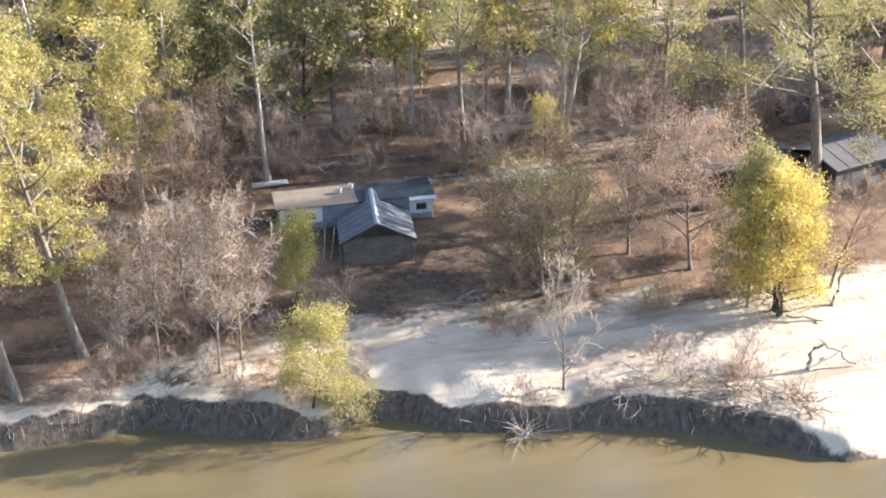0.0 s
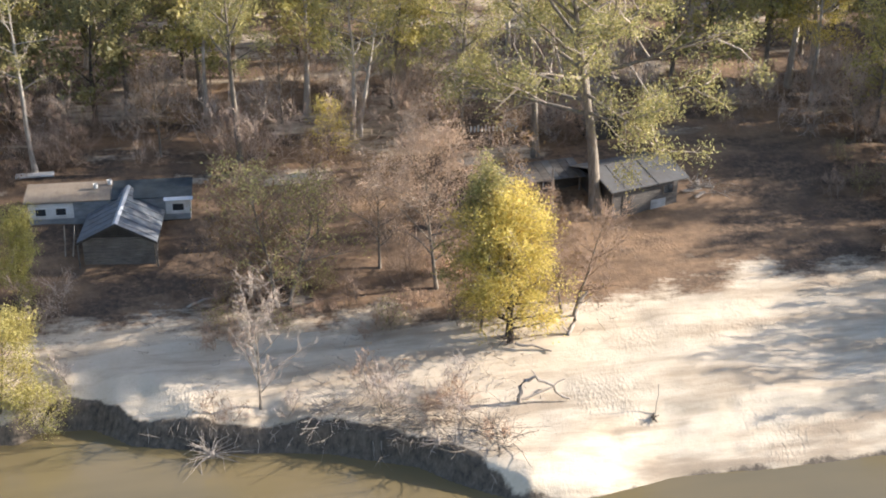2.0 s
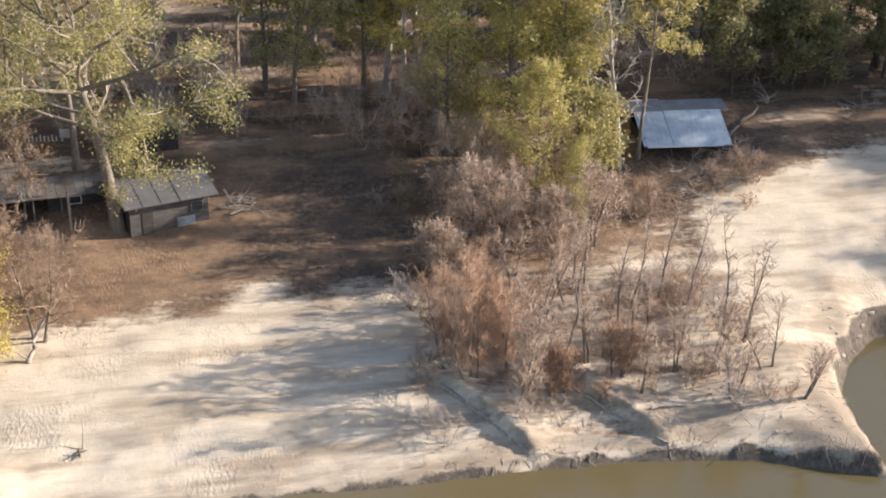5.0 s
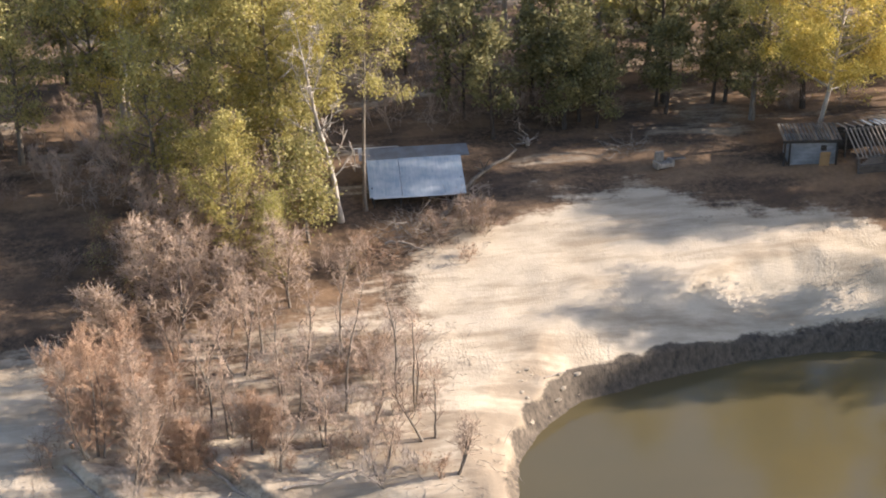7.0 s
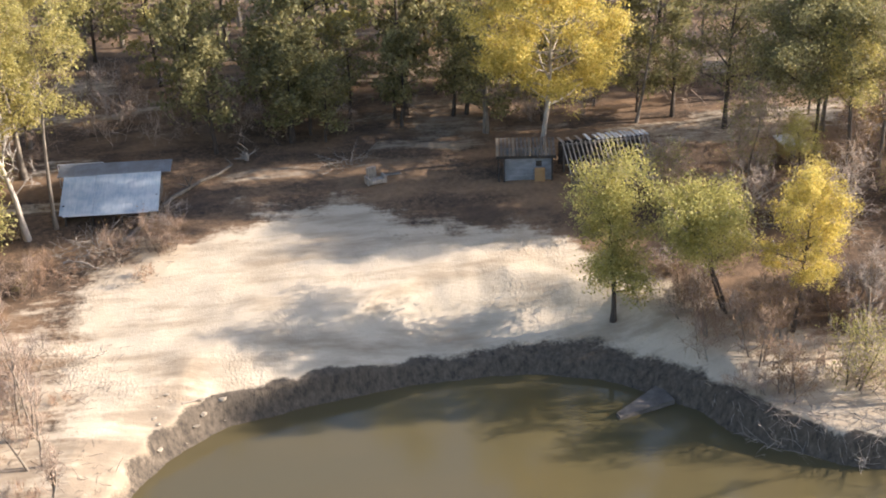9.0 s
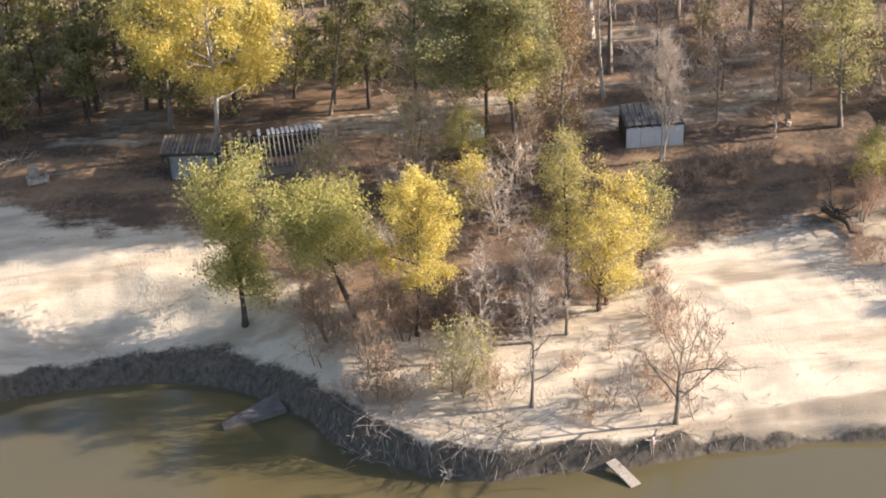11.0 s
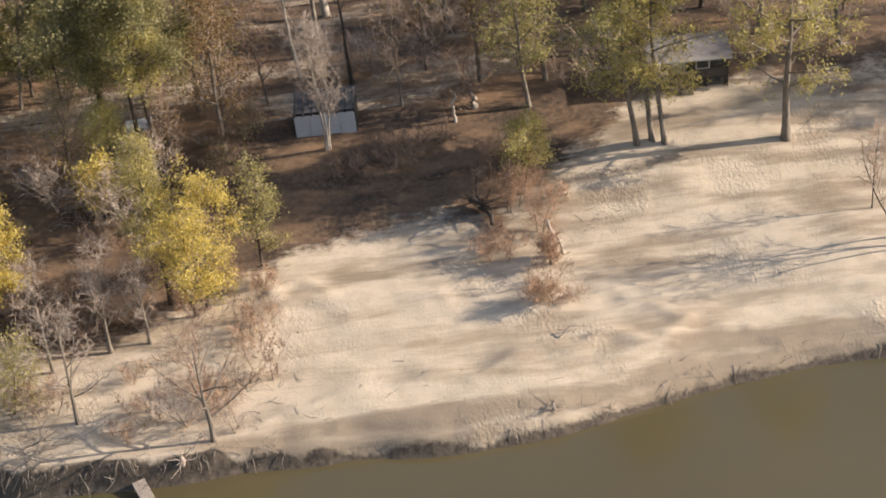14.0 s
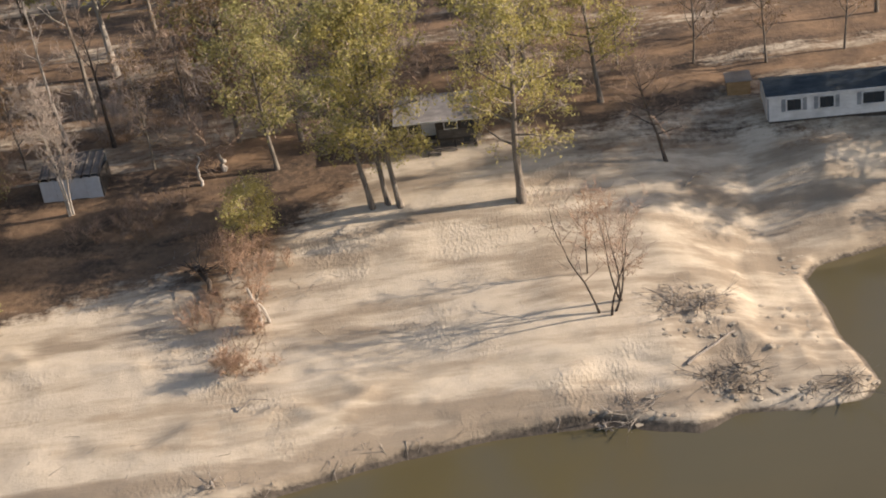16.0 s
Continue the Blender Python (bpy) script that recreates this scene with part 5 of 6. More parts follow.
# cabin on stilts with a porch
h = thing("cabin", pose(176.9, 6.75, 3.95, 0, 0, -5.6), "weathered dark cabin on stilts with a porch and grey roof", "cabin")
for x in (0.1, 0.8, 1.5, 2.2, 2.9, 4.4, 6.0):
    for y in (-0.35, 4.6):
        part("stilt", boxed((x, x + 0.14, y, y + 0.14, -0.1, 0.72)), M["wood_dark"], h)
part("floor", boxed((0, 6.3, -0.2, 5.0, 0.72, 0.88)), M["wood_dark"], h)
part("deck", boxed((0, 3.1, -0.55, -0.21, 0.73, 0.9)), M["wood_grey"], h, "pale grey porch boards")
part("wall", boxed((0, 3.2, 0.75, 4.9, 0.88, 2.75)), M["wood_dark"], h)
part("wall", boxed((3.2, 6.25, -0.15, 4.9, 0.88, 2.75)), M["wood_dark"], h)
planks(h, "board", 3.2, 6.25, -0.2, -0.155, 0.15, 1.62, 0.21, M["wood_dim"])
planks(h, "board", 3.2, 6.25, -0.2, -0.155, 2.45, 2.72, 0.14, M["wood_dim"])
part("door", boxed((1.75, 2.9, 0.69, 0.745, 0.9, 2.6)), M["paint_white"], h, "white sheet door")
# Flat dark panel on the solid wall, painted as an opening's shade.
part("doorway", boxed((0.45, 1.35, 0.72, 0.745, 0.9, 2.45)), M["glass"], h, "dark flat panel in place of a shaded opening")
part("door_frame", boxed((1.4, 1.7, 0.7, 0.745, 0.9, 2.6)), M["wood_grey"], h)
window(h, 4.25, -0.155, 1.72, 1.0, 0.6, M["paint_white"], 4)
window(h, 5.6, -0.155, 1.72, 0.95, 0.7, M["wood_dark"], 2)
# Dark panel on the boards stands in for shade in a gap.
part("vent", boxed((5.2, 5.7, -0.23, -0.204, 0.4, 0.85)), M["glass"], h, "dark flat panel in place of a shaded gap below the floor")
for x in (0.02, 3.08, 6.18):
    part("post", boxed((x, x + 0.1, -0.5, -0.4, 0.9 if x < 4 else 0.0, 2.72)), M["wood_grey"] if x < 3 else M["wood_dark"], h)
part("roof", roof_slab(-0.4, 6.6, -0.85, 2.74, 2.35, 3.6), M["shingle"], h)
part("roof", roof_slab(-0.4, 6.6, 2.4, 3.6, 5.5, 2.74), M["shingle"], h)
part("fascia", boxed((-0.38, 6.58, -0.9, -0.86, 2.6, 2.73)), M["paint_white"], h, "pale fascia board")
for i in range(3):
    part("step", boxed((2.3, 3.2, -0.85 - 0.28 * i, -0.6 - 0.28 * i, 0.5 - 0.2 * i, 0.56 - 0.2 * i)), M["wood_grey"], h)
for x in (2.25, 3.22):
    part("stringer", boxed((x, x + 0.06, -1.5, -0.56, -0.05, 0.1)), M["wood_dark"], h)

# mobile home
h = thing("mobile_home", pose(206.8, 5.0, 2.45, 0, 0, -6), "white single-wide mobile home with a dark roof", "mobile home")
part("body", boxed((0, 17, 0, 4.2, 0.4, 2.55)), M["paint_white"], h)
# Dark boards below the body put the shadow strip there into colour.
part("skirt", boxed((0.15, 16.85, 0.1, 4.1, 0, 0.4)), M["wood_dark"], h)
for s, (ya, yb) in enumerate(((-0.12, 2.1), (4.32, 2.14))):
    part("roof", roof_slab(-0.15, 17.15, ya, 2.62, yb, 3.25, 0.07), M["roof_dark"], h)
part("fascia", boxed((-0.12, 17.12, -0.15, -0.125, 2.48, 2.62)), M["paint_white"], h)
bm = bmesh.new()
for x in (0.0, 16.94):
    vs = [bm.verts.new((xx, yy, zz)) for xx in (x, x + 0.06) for yy, zz in ((0, 2.55), (4.2, 2.55), (2.1, 3.16))]
    bm.faces.new(vs[:3])
    bm.faces.new(vs[3:])
    for i in range(3):
        bm.faces.new((vs[i], vs[(i + 1) % 3], vs[3 + (i + 1) % 3], vs[3 + i]))
part("gable", bm, M["paint_white"], h)
for x, w in ((2.1, 1.1), (4.7, 1.1), (8.4, 1.7), (11.8, 1.1), (14.5, 1.1)):
    o = window(h, x, 0.0, 1.25, w, 0.95, M["paint_white"], 2)
    for s in (-1, 1):
        part("shutter", boxed((x + s * (w / 2 + 0.3) - 0.16, x + s * (w / 2 + 0.3) + 0.16, -0.04, -0.004, 1.2, 2.25)), M["paint_grey"], o)
part("corner_trim", boxed((-0.02, 0.1, -0.03, -0.004, 0.42, 2.45)), M["paint_grey"], h)
h = thing("lean_to", pose(204.6, 9.6, 3.3, 0, 0, -6), "small tan plywood lean-to beside the mobile home", "shed")
part("wall", boxed((0, 1.9, 0, 1.4, 0, 1.7)), M["wood_new"], h)
part("roof", roof_slab(-0.15, 2.05, -0.2, 1.73, 1.6, 2.0, 0.06), M["tin_tan"], h)

# house far back in the woods
h = thing("far_house", pose(97.5, 61, 7.4, 0, 0, 4), "pale house with a grey roof far back in the woods", "house")
part("wall", boxed((0, 13, 0, 6, 0, 2.7)), M["paint_white"], h)
part("roof", roof_slab(-0.5, 13.5, -0.6, 2.7, 3, 4.2), M["tin_white"], h)
part("roof", roof_slab(-0.5, 13.5, 3.05, 4.2, 6.6, 2.7), M["tin_white"], h)
for x in (2, 5.5, 10):
    window(h, x, 0, 1.0, 1.2, 1.1, M["paint_grey"])


# ---- driftwood, stumps and small things ----
def snag(x, y, pts, radius, label, name="driftwood_log", mat="drift", branches=0, seed=1, dz=0.0, category="driftwood"):
    """A dead log along the given points (x, y, z from its foot), with broken limbs."""
    rng = np.random.default_rng(seed)
    t = Tubes()
    p = [np.array((a, b, c + ground_at(x + a, y + b) - ground_at(x, y)), float) for a, b, c in pts]
    n = len(p)
    full = [p[0]]
    for a, b in zip(p[:-1], p[1:]):
        for s in (0.34, 0.67, 1.0):
            full.append(a + (b - a) * s + rng.normal(0, radius * 0.5, 3))
    rad = [radius * (1 - 0.6 * i / len(full)) for i in range(len(full))]
    t.add(full, rad, 8)
    h = thing(name, pose(x, y, ground_at(x, y) + dz), label, category)
    part("log", t.mesh("log"), M[mat], h)
    for i in range(branches):
        b = Tubes()
        k = rng.integers(1, len(full))
        d = rng.normal(0, 1, 3) + np.array((0, 0, 0.6))
        d /= np.linalg.norm(d)
        ln = rng.uniform(0.5, 1.6) * (radius * 3 + 0.35)
        m1 = full[k] + d * ln * 0.5 + rng.normal(0, 0.08, 3)
        e = m1 + (d + rng.normal(0, 0.35, 3)) * ln * 0.5
        b.add([full[k], m1, e], [rad[k] * 0.5, rad[k] * 0.33, rad[k] * 0.12], 5)
        part("limb", b.mesh("limb"), M[mat], h)
    return h


def rootball(x, y, r, count, label, mat="drift", seed=3, dz=0.2, flat=0.6, thick=0.035, name="root_snag"):
    """A tangle of roots or branches spreading from a stump."""
    rng = np.random.default_rng(seed)
    h = thing(name, pose(x, y, max(ground_at(x, y), WATER) + dz), label, "driftwood")
    core = Tubes()
    core.add([np.array((0, 0, -0.4)), np.array((0.05, 0, 0.0)), np.array((0.0, 0.05, 0.35))], [r * 0.14, r * 0.16, r * 0.08], 7)
    part("stump", core.mesh("stump"), M[mat], h)
    for _ in range(count):
        b = Tubes()
        w = rng.uniform(0, 6.28)
        d = np.array((math.cos(w), math.sin(w), rng.uniform(-0.25, 0.9)))
        d /= np.linalg.norm(d)
        ln = r * rng.uniform(0.5, 1.1)
        a = d * ln * 0.45 + rng.normal(0, 0.1, 3) * r
        e = a + (d + rng.normal(0, 0.5, 3)) * ln * 0.55 * np.array((1, 1, flat))
        b.add([np.zeros(3), a, e], [thick * 1.6, thick, thick * 0.4], 5)
        f = a + (d + rng.normal(0, 0.9, 3)) * ln * 0.4
        b.add([a, f], [thick * 0.7, thick * 0.3], 4)
        part("root", b.mesh("root"), M[mat], h)
    return h


def brush_pile(x, y, r, count, label, mat="drift", seed=3, height=1.0):
    """A heap of dead branches lying across one another."""
    rng = np.random.default_rng(seed)
    h = thing("brush_pile", pose(x, y, ground_at(x, y)), label, "brush pile")
    for i in range(count):
        b = Tubes()
        a, q = rng.uniform(0, 6.28), r * math.sqrt(rng.random()) * 0.8
        p = np.array((math.cos(a) * q, math.sin(a) * q * 0.7, 0.0))
        p[2] = ground_at(x + p[0], y + p[1]) - ground_at(x, y) + rng.random() * height * (1 - q / r)
        w = rng.uniform(0, 6.28)
        d = np.array((math.cos(w), math.sin(w), rng.uniform(-0.05, 0.45)))
        ln, tk = rng.uniform(0.8, 2.6), rng.uniform(0.012, 0.04)
        m1 = p + d * ln * 0.5 + rng.normal(0, 0.12, 3)
        e = m1 + (d + rng.normal(0, 0.3, 3)) * ln * 0.5
        b.add([p, m1, e], [tk, tk * 0.75, tk * 0.3], 4)
        for _ in range(3):
            f = m1 + (d + rng.normal(0, 0.7, 3)) * ln * 0.35
            b.add([m1, f], [tk * 0.5, tk * 0.2], 3)
        part("branch", b.mesh("branch"), M[mat], h)
    return h


snag(12.4, -20.9, [(0, 0, -0.2), (0.1, 0.1, 1.3), (0.9, 0.1, 1.9), (2.2, -0.2, 1.3), (3.4, -0.5, 0.1)], 0.17, "arched grey driftwood branch standing in the sand", branches=2, seed=4)
snag(12.6, -20.8, [(0, 0, 0.1), (1.6, 0.3, 0.35), (3.4, 0.9, 0.7)], 0.1, "grey driftwood limb lying across the sand", seed=5)
rootball(13.1, -14.3, 1.5, 9, "dark stump with spreading roots under the golden willow", "bark_dark", 7, 0.35)
snag(13.4, -15.0, [(0, 0, 0.4), (1.2, -0.5, 0.25), (2.4, -1.2, 0.1)], 0.12, "grey branch fallen on the sand beside a willow stump", seed=8)
snag(17.6, -14.2, [(0, 0, 0), (0.5, 0.2, 1.1), (0.9, 0.5, 2.2), (1.5, 0.8, 3.0)], 0.2, "broken leaning grey trunk beside a willow", branches=3, seed=9, name="broken_trunk")
rootball(-9.0, -20.9, 2.3, 44, "bleached branchy snag hanging over the water", "drift", 11, 0.1, 0.5, 0.026)
snag(-10.2, -6.0, [(0, 0, 0.1), (1.3, 0.4, 0.5), (2.6, 0.6, 0.3), (3.6, 1.2, 0.7)], 0.12, "bleached fallen branch on the leaf litter", branches=5, seed=12)
snag(46.3, -20.8, [(0, 0, 0.15), (2.6, -3.2, 0.15), (5.4, -6.7, 0.0)], 0.19, "long grey log lying along a sandy scarp", branches=4, seed=13)
snag(46.6, -18.6, [(0, 0, 0.0), (0.4, -0.9, 0.6), (1.5, -2.6, 0.4)], 0.14, "grey broken branch on the sand", branches=4, seed=14)
snag(54.6, -21.2, [(0, 0, 0.2), (3.1, -3.2, 0.15), (6.4, -6.4, 0.0)], 0.17, "long grey log lying along a low scarp", branches=5, seed=15)
snag(60.5, -25.2, [(0, 0, 0.1), (2.5, 0.4, 0.2), (5.0, 1.2, 0.15)], 0.12, "bleached pole lying on the muddy bank", branches=1, seed=16)
rootball(21.3, -23.6, 0.5, 8, "small dark root on the sandbank", "bark_dark", 17, 0.15)
snag(21.6, -23.2, [(0, 0, 0), (0.05, 0, 1.0), (0.1, 0.1, 2.2)], 0.04, "thin upright stick stuck in sand", seed=18, name="stick")
brush_pile(73.0, 2.4, 4.2, 110, "large heap of bleached dead branches below the blue shelter", "drift", 19, 1.5)
brush_pile(78.6, 6.6, 2.2, 40, "heap of grey dead branches beside the blue shelter", "twig_grey", 25, 1.2)
snag(70.6, 1.4, [(0, 0, 0.5), (1.4, -0.3, 0.8), (3.0, -0.9, 0.4)], 0.12, "bleached fallen branch in a brush heap", branches=5, seed=20)
snag(74.9, 3.2, [(0, 0, 0.3), (2.4, 3.4, 0.4), (5.6, 7.2, 0.35), (9.4, 11.2, 0.45)], 0.26, "long grey fallen trunk on the slope", branches=6, seed=21, mat="bark_grey")
rootball(85.6, 15.6, 1.4, 10, "upturned pale root of a fallen trunk", "drift", 22, 0.5)
snag(80.2, -15.3, [(0, 0, 0.05), (1.0, 0.5, 0.25), (1.9, 1.1, 0.15)], 0.07, "thin bleached stick at the water's edge", seed=23, name="stick")
for i, (x, y, r) in enumerate(((6.0, -24.6, 1.2), (126.0, -27.9, 1.3), (139.5, -28.5, 1.3), (163.2, -27.8, 1.0))):
    rootball(x, y, r, 14, "tangle of bleached roots on the bank", "drift" if i % 2 else "twig_grey", 30 + i, 0.15, 0.6, 0.022)
snag(165.8, -12.6, [(0, 0, -0.2), (-0.1, 0, 1.4), (-0.35, 0.1, 3.0)], 0.2, "bleached forked stump standing in red-brown scrub", branches=2, seed=45, name="dead_stump", mat="bark_pale")
snag(166.4, -12.3, [(0, 0, -0.2), (-0.25, 0, 1.0), (-0.8, 0.1, 2.1)], 0.15, "bleached broken stump standing in red-brown scrub", branches=1, seed=46, name="dead_stump", mat="bark_pale")
rootball(161.1, -6.2, 1.6, 16, "dark upturned root wad at the wood's edge", "bark_dark", 47, 0.8, 0.8, 0.06)
snag(160.4, -5.0, [(0, 0, 0.5), (0.8, -1.6, 0.5), (1.7, -3.4, 0.3)], 0.3, "dark rotting log with an upturned root", seed=48, mat="bark_dark")
snag(160.2, 5.8, [(0, 0, -0.2), (0.05, 0, 1.2), (0.1, 0.1, 2.6)], 0.17, "pale broken tree stump on the wooded slope", seed=49, name="dead_stump", mat="bark_pale")
snag(162.0, 7.4, [(0, 0, -0.2), (0.05, 0, 0.7), (0.0, 0.1, 1.4)], 0.3, "thick pale tree stump on the wooded slope", seed=50, name="dead_stump", mat="bark_pale")
snag(198.6, -1.2, [(0, 0, 0.1), (0.8, 0.7, 0.5), (2.0, 1.6, 0.4)], 0.08, "bleached fallen branch on the sand", branches=5, seed=51)
snag(127.5, 1.0, [(0, 0, 0.3), (2.0, 0.5, 1.3), (4.6, 1.6, 1.6)], 0.13, "bleached dead branch arching over brush", branches=7, seed=52, mat="bark_pale")
brush_pile(130.5, -1.0, 3.2, 60, "bleached heap of dead branches in brush", "bark_pale", 53, 1.6)
brush_pile(134.5, -2.5, 3.0, 50, "bleached heap of dead branches in brush", "bark_pale", 54, 1.6)
brush_pile(34.2, 3.4, 1.8, 30, "heap of grey boards and dead branches beside the cabin", "drift", 55, 0.7)
brush_pile(94.4, 13.6, 2.2, 30, "grey heap of dead branches on the shaded flat", "drift", 56, 0.6)
brush_pile(9.0, -24.6, 3.0, 80, "brush heap spilling over the cut bank", "bark_grey", 57, 1.5)
brush_pile(4.2, -22.3, 2.8, 90, "brush heap spilling over the cut bank", "bark_grey", 58, 1.7)
brush_pile(-0.4, -20.6, 2.4, 60, "tangle of dead brush along the cut bank", "drift", 68, 1.2)
brush_pile(6.8, -21.2, 2.4, 50, "low dead brush on the sandbank", "twig_brown", 69, 1.0)
brush_pile(122.0, -23.6, 3.0, 60, "brush heap spilling over the cut bank", "twig_grey", 59, 0.9)
brush_pile(129.0, -26.2, 3.4, 60, "brush heap spilling over the cut bank", "drift", 60, 0.8)

brush_pile(196.0, -16.2, 2.6, 60, "grey tangle of dead branches and mud on the spit", "drift", 61, 0.5)
brush_pile(197.0, -23.4, 2.4, 60, "grey tangle of dead branches and mud on the spit", "bark_grey", 62, 0.6)
brush_pile(203.4, -25.0, 2.0, 40, "grey tangle of dead branches at the spit's edge", "bark_grey", 63, 0.5)
brush_pile(190.6, -25.0, 1.6, 30, "low drift of dead sticks along the waterline", "drift", 64, 0.3)
snag(194.4, -21.8, [(0, 0, 0.1), (2.4, 1.6, 0.15), (5.0, 3.4, 0.1)], 0.11, "long grey driftwood pole across the spit", branches=4, seed=65)
snag(164.6, -21.6, [(0, 0, 0.05), (0.8, 0.5, 0.5), (1.8, 0.6, 0.3)], 0.06, "small dead branch on the open sand", branches=6, seed=66)
rootball(188.2, -25.6, 0.8, 14, "small grey root tangle at the waterline", "drift", 67, 0.1, 0.6, 0.03)

# slabs at the water
h = thing("concrete_slab", pose(111.4, -19.2, WATER - 0.1, 2, -2, 16), "flat dark weathered slab half sunk at the shore", "slab")
bm = bmesh.new()
prism(bm, [(0, 0), (4.6, 0), (4.6, 0.42), (0, 0.36)], 0, 2.3)
for v in bm.verts:
    v.co.y *= 0.25 + 0.75 * min(1, v.co.x / 3.0)
part("slab", bm, M["wood_grey"], h)
h = thing("plank_ramp", pose(136.6, -28.9, WATER + 0.5, 12, 0, 26), "pale sand-coloured plank sliding into the river", "plank")
part("board", boxed((-0.42, 0.42, -2.6, 0, 0, 0.1), bevel=0.03), M["drift"], h)
h = thing("white_board", pose(-24.2, 12.0, 4.35, 0, 0, 2), "white board lying on the leaf litter", "board")
part("board", boxed((0, 3.2, 0, 0.9, 0, 0.12), bevel=0.02), M["paint_white"], h)
for x, y in ((-17.2, 7.2), (-16.1, 7.9)):
    b = thing("bucket", pose(x, y, 5.02), "small white bucket on the trailer roof", "bucket", group="buckets on the roof")
    t = Tubes()
    t.add([np.array((0, 0, 0)), np.array((0, 0, 0.36))], [0.16, 0.2], 10)
    part("body", t.mesh("body"), M["paint_white"], b)
    t = Tubes()
    t.add([np.array((0, 0, 0.34)), np.array((0, 0, 0.4))], [0.21, 0.21], 10)
    part("rim", t.mesh("rim"), M["paint_white"], b)
for x, lean in ((-19.6, 4), (-19.0, 8)):
    p = thing("leaning_pole", pose(x, 1.6, 1.7, 6, lean, 0), "pale pole leaning by the dark cabin", "pole", group="leaning poles")
    t = Tubes()
    t.add([np.array((0, 0, -0.1)), np.array((0.03, 0, 1.4)), np.array((0, 0.02, 2.7))], [0.07, 0.06, 0.05], 7)
    part("pole", t.mesh("pole"), M["drift"], p)
p = thing("utility_post", stand(20.2, 1.6), "pale wooden post before the long shed", "post")
t = Tubes()
t.add([np.array((0, 0, -0.2)), np.array((0.0, 0, 2.0)), np.array((-0.08, 0.0, 4.0))], [0.12, 0.11, 0.09], 8)
part("post", t.mesh("post"), M["drift"], p)
h = thing("picket_fence", stand(15.8, 15.2, -4), "short run of low broken white pickets in the brush", "fence")
for i in range(9):
    x = i * 0.34
    part("picket", boxed((x, x + 0.14, 0, 0.03, 0, 0.55 + 0.1 * math.sin(i * 3.7))), M["paint_white"], h)
part("panel", boxed((3.1, 4.4, 0.0, 0.06, 0.35, 1.15), bevel=0.015), M["paint_white"], h, "white board on two short legs")
for x in (3.2, 4.15):
    part("leg", boxed((x, x + 0.12, 0.0, 0.06, 0, 0.345)), M["paint_white"], h)
h = thing("armchair", stand(96.2, 9.0, 15), "discarded pale armchair on the shaded sand", "armchair")
part("seat", boxed((0, 1.3, 0, 0.9, 0.15, 0.55), bevel=0.06), M["drift"], h)
part("backrest", boxed((0, 0.9, 0.8, 1.1, 0.2, 1.5), bevel=0.08), M["drift"], h)
for x in (-0.25, 1.3):
    part("armrest", boxed((x, x + 0.25, 0, 0.95, 0.1, 0.8), bevel=0.06), M["drift"], h)
for i, (x, y, a) in enumerate(((33.0, 3.2, 10), (33.6, 2.6, 40), (34.2, 3.6, -15), (33.9, 4.2, 70), (179.6, 5.9, 10), (180.6, 5.6, -12), (121.9, 6.9, 5), (122.4, 7.4, 30), (98.2, 10.7, 4))):
    h = thing("loose_board", stand(x, y, a), "loose grey boards dropped on the ground", "board", group="loose boards")
    part("board", boxed((-0.9, 0.9, -0.12, 0.12, 0.02, 0.08)), M["drift"], h)
    part("board", boxed((-0.7, 0.8, 0.0, 0.2, 0.085, 0.14)), M["wood_grey"], h)

# broken ground at the spit: clods and rubble
rng = np.random.default_rng(91)
clods = []
for k in range(6):
    bm = bmesh.new()
    bmesh.ops.create_icosphere(bm, subdivisions=1, radius=0.3)
    for v in bm.verts:
        q = v.co.copy()
        v.co *= 1 + 0.8 * noise.noise(q * 5.0 + Vector((k * 7.1, 0, 0)))
        v.co.z *= 0.65
    me = bpy.data.meshes.new("clod")
    bm.to_mesh(me)
    bm.free()
    me.materials.append(M["clod"])
    clods.append(me)
for x0, x1, y0, y1, n in ((193.4, 198.4, -19.6, -13.6, 95), (194.6, 199.6, -25.2, -22.2, 85), (199, 205, -21, -15, 24), (187, 194, -26, -23.8, 22), (203.5, 206, -10, -7.5, 14), (200, 206, -26, -24, 40), (78, 83, -19, -14, 34)):
    for _ in range(n):
        x, y = rng.uniform(x0, x1), rng.uniform(y0, y1)
        if shore_distance(np.array([x]), np.array([y]))[0] < 0.1:
            continue
        o = new("clod", clods[rng.integers(6)])
        s = rng.uniform(0.3, 1.15)
        o.matrix_basis = stand(x, y, rng.uniform(0, 360), -0.02) @ Matrix.Diagonal((s, s * rng.uniform(0.7, 1.3), s * rng.uniform(0.25, 0.6), 1))
        tagged(o, "grey-brown clod of broken mud on the sand", "mud clod", "mud clods")


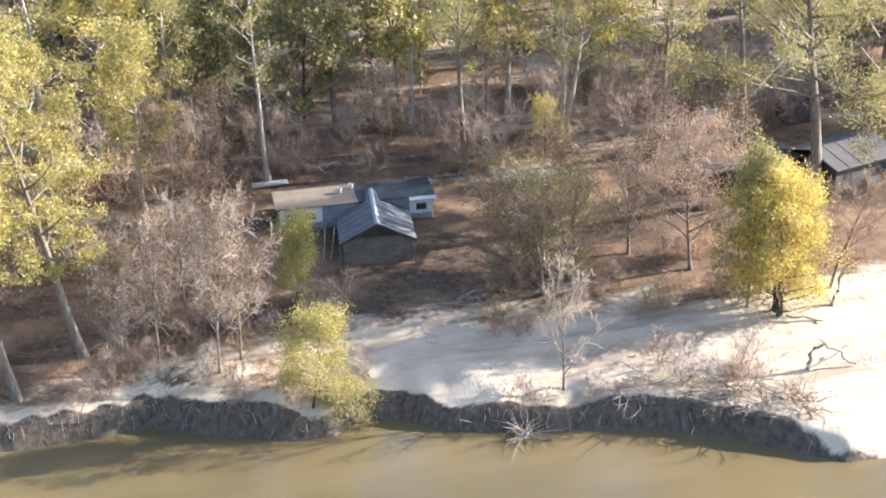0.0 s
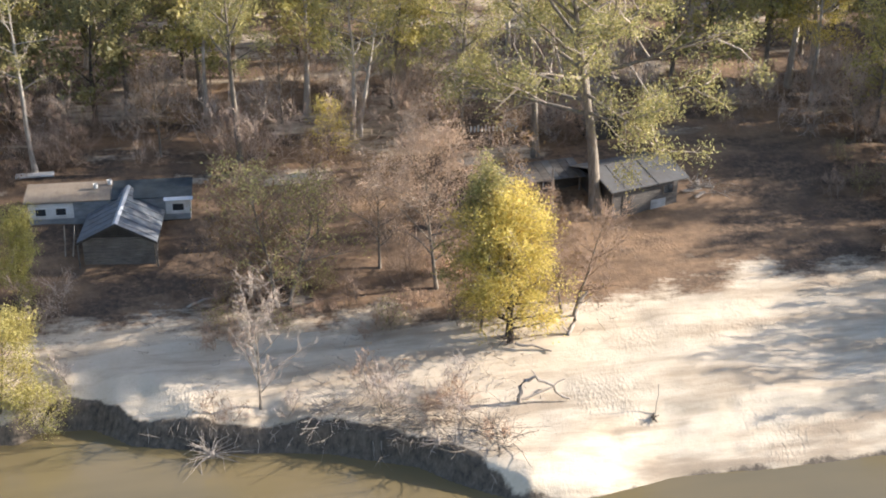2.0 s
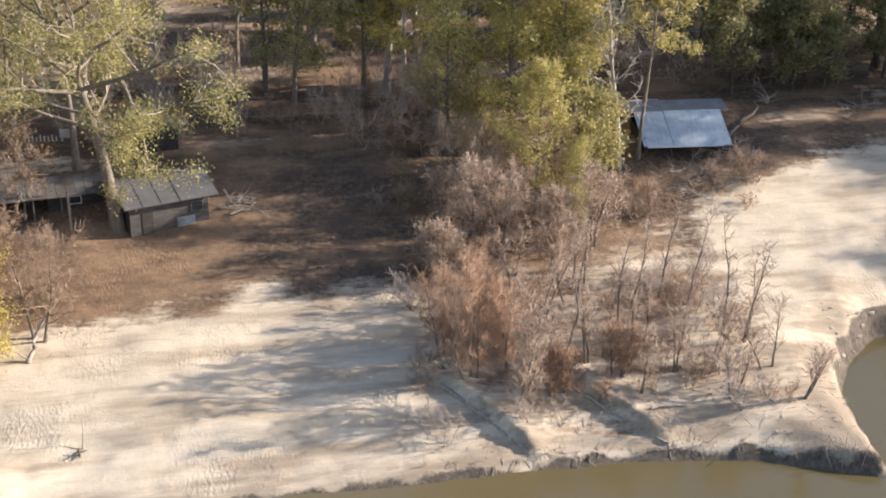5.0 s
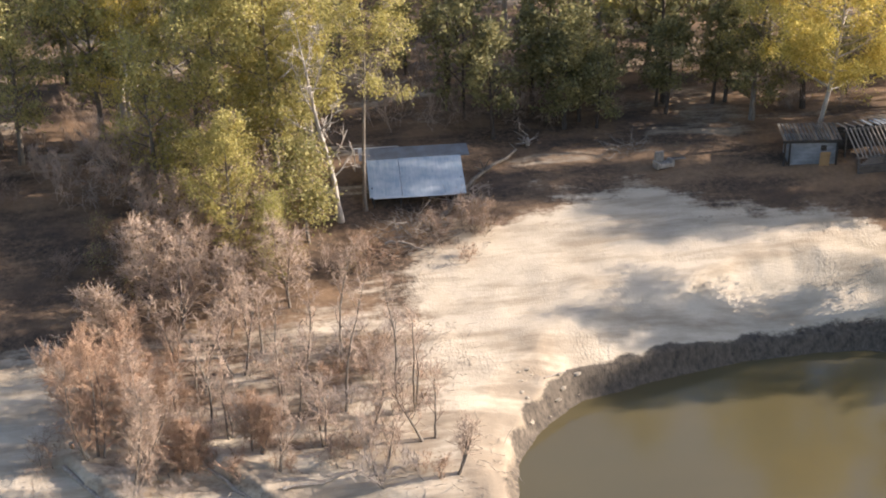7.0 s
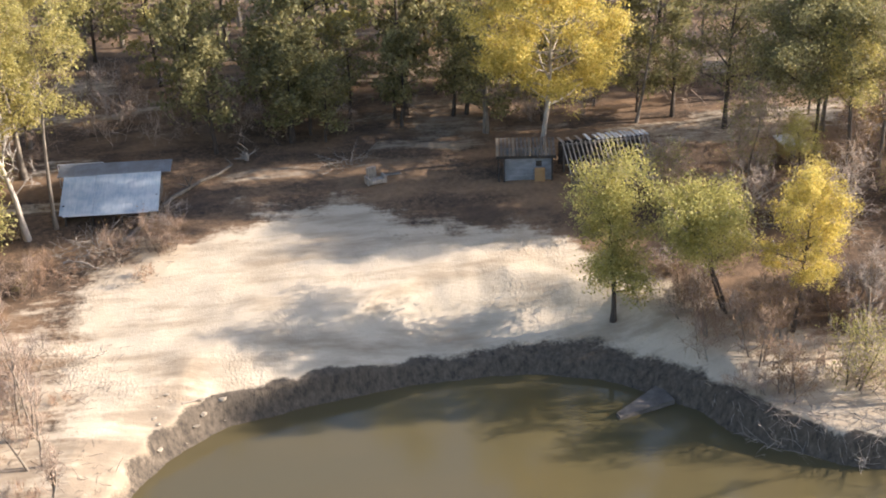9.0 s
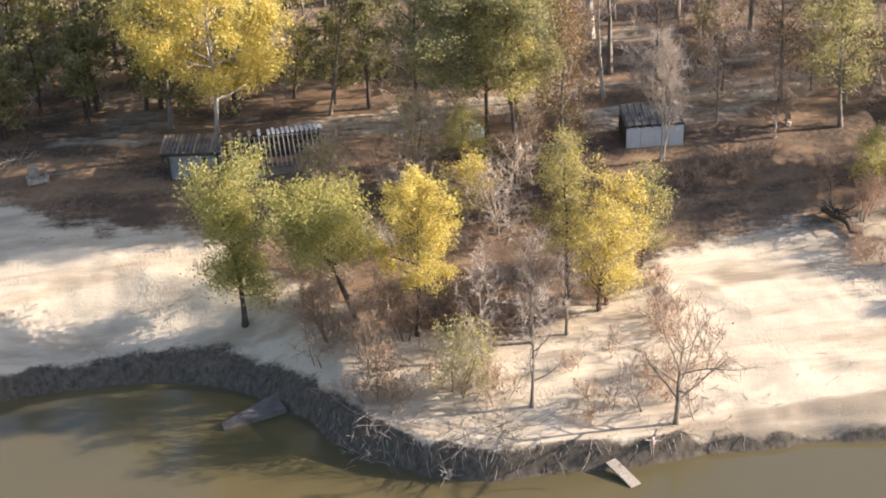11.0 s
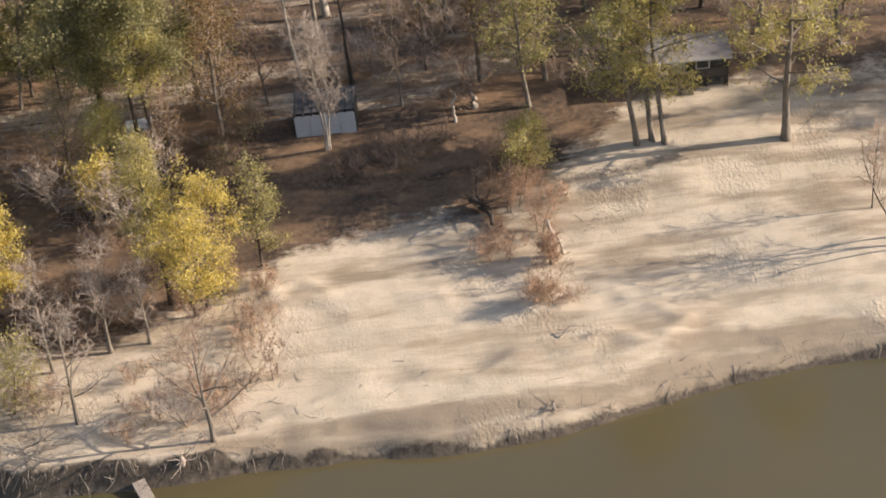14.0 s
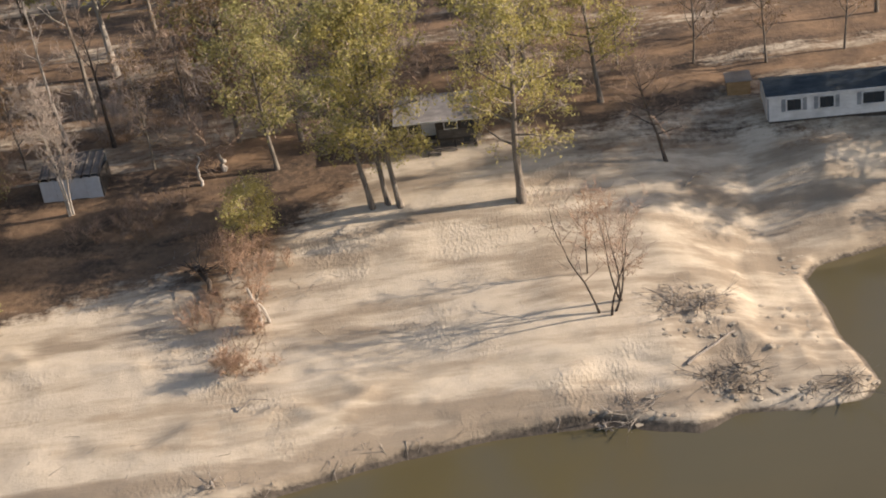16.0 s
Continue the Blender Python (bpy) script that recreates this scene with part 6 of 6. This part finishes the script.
def bank_roots(spans, name, label):
    """Roots and dead stalks hanging down the cut bank, past counting."""
    t = Tubes()
    for x0, x1, n in spans:
        for _ in range(n):
            x = rng.uniform(x0, x1)
            ys = np.linspace(-33, -8, 140)
            d = shore_distance(np.full(140, x), ys)
            i = int(np.argmax(d > rng.uniform(0.3, 1.1)))
            p = np.array((x, ys[i], ground_at(x, ys[i]) + 0.1))
            e = p + np.array((rng.normal(0, 0.35), -rng.uniform(0.2, 0.9), -rng.uniform(0.3, 1.1)))
            if rng.random() < 0.35:
                e = p + np.array((rng.normal(0, 0.4), rng.normal(-0.2, 0.3), rng.uniform(0.4, 1.2)))
            m1 = (p + e) / 2 + rng.normal(0, 0.12, 3)
            t.add([p, m1, e], [0.022, 0.018, 0.008], 4)
    me = t.mesh(name)
    me.materials.append(M["drift"])
    tagged(new(name, me), label, "roots", kind="stuff")


bank_roots(((-46, -20, 90), (-14, 10, 70), (118, 146, 130), (44, 76, 120), (158, 186, 40)), "bank_roots", "bleached roots and dead stalks hanging over the cut bank")


def litter_sticks(spans, name, label):
    """Small sticks and stalks strewn over the sand, past counting."""
    t = Tubes()
    for x0, x1, y0, y1, n in spans:
        xs, ys = rng.uniform(x0, x1, n), rng.uniform(y0, y1, n)
        ok = (shore_distance(xs, ys) > 0.6) & (lattice(xs, ys, 3.0, 71) > -0.35)
        zs = terrain(xs, ys)
        for x, y, z in zip(xs[ok], ys[ok], zs[ok]):
            w, ln = rng.uniform(0, 6.28), rng.uniform(0.3, 1.3)
            p = np.array((x, y, z + 0.03))
            e = p + np.array((math.cos(w) * ln, math.sin(w) * ln, rng.uniform(0.0, 0.5) * ln))
            t.add([p, (p + e) / 2 + rng.normal(0, 0.08, 3), e], [0.02, 0.016, 0.008], 3)
    me = t.mesh(name)
    me.materials.append(M["drift"])
    tagged(new(name, me), label, "sticks", kind="stuff")


litter_sticks(((-46, -18, -16, -4, 420), (-10, 14, -24, -14, 320), (-14, 22, -14, -5, 200), (44, 76, -29, -8, 900), (118, 146, -28, -9, 520), (146, 205, -28, -22, 60), (158, 172, -15, -2, 120), (70, 80, -2, 6, 80)), "strewn_sticks", "bleached sticks and stalks strewn over the sand")
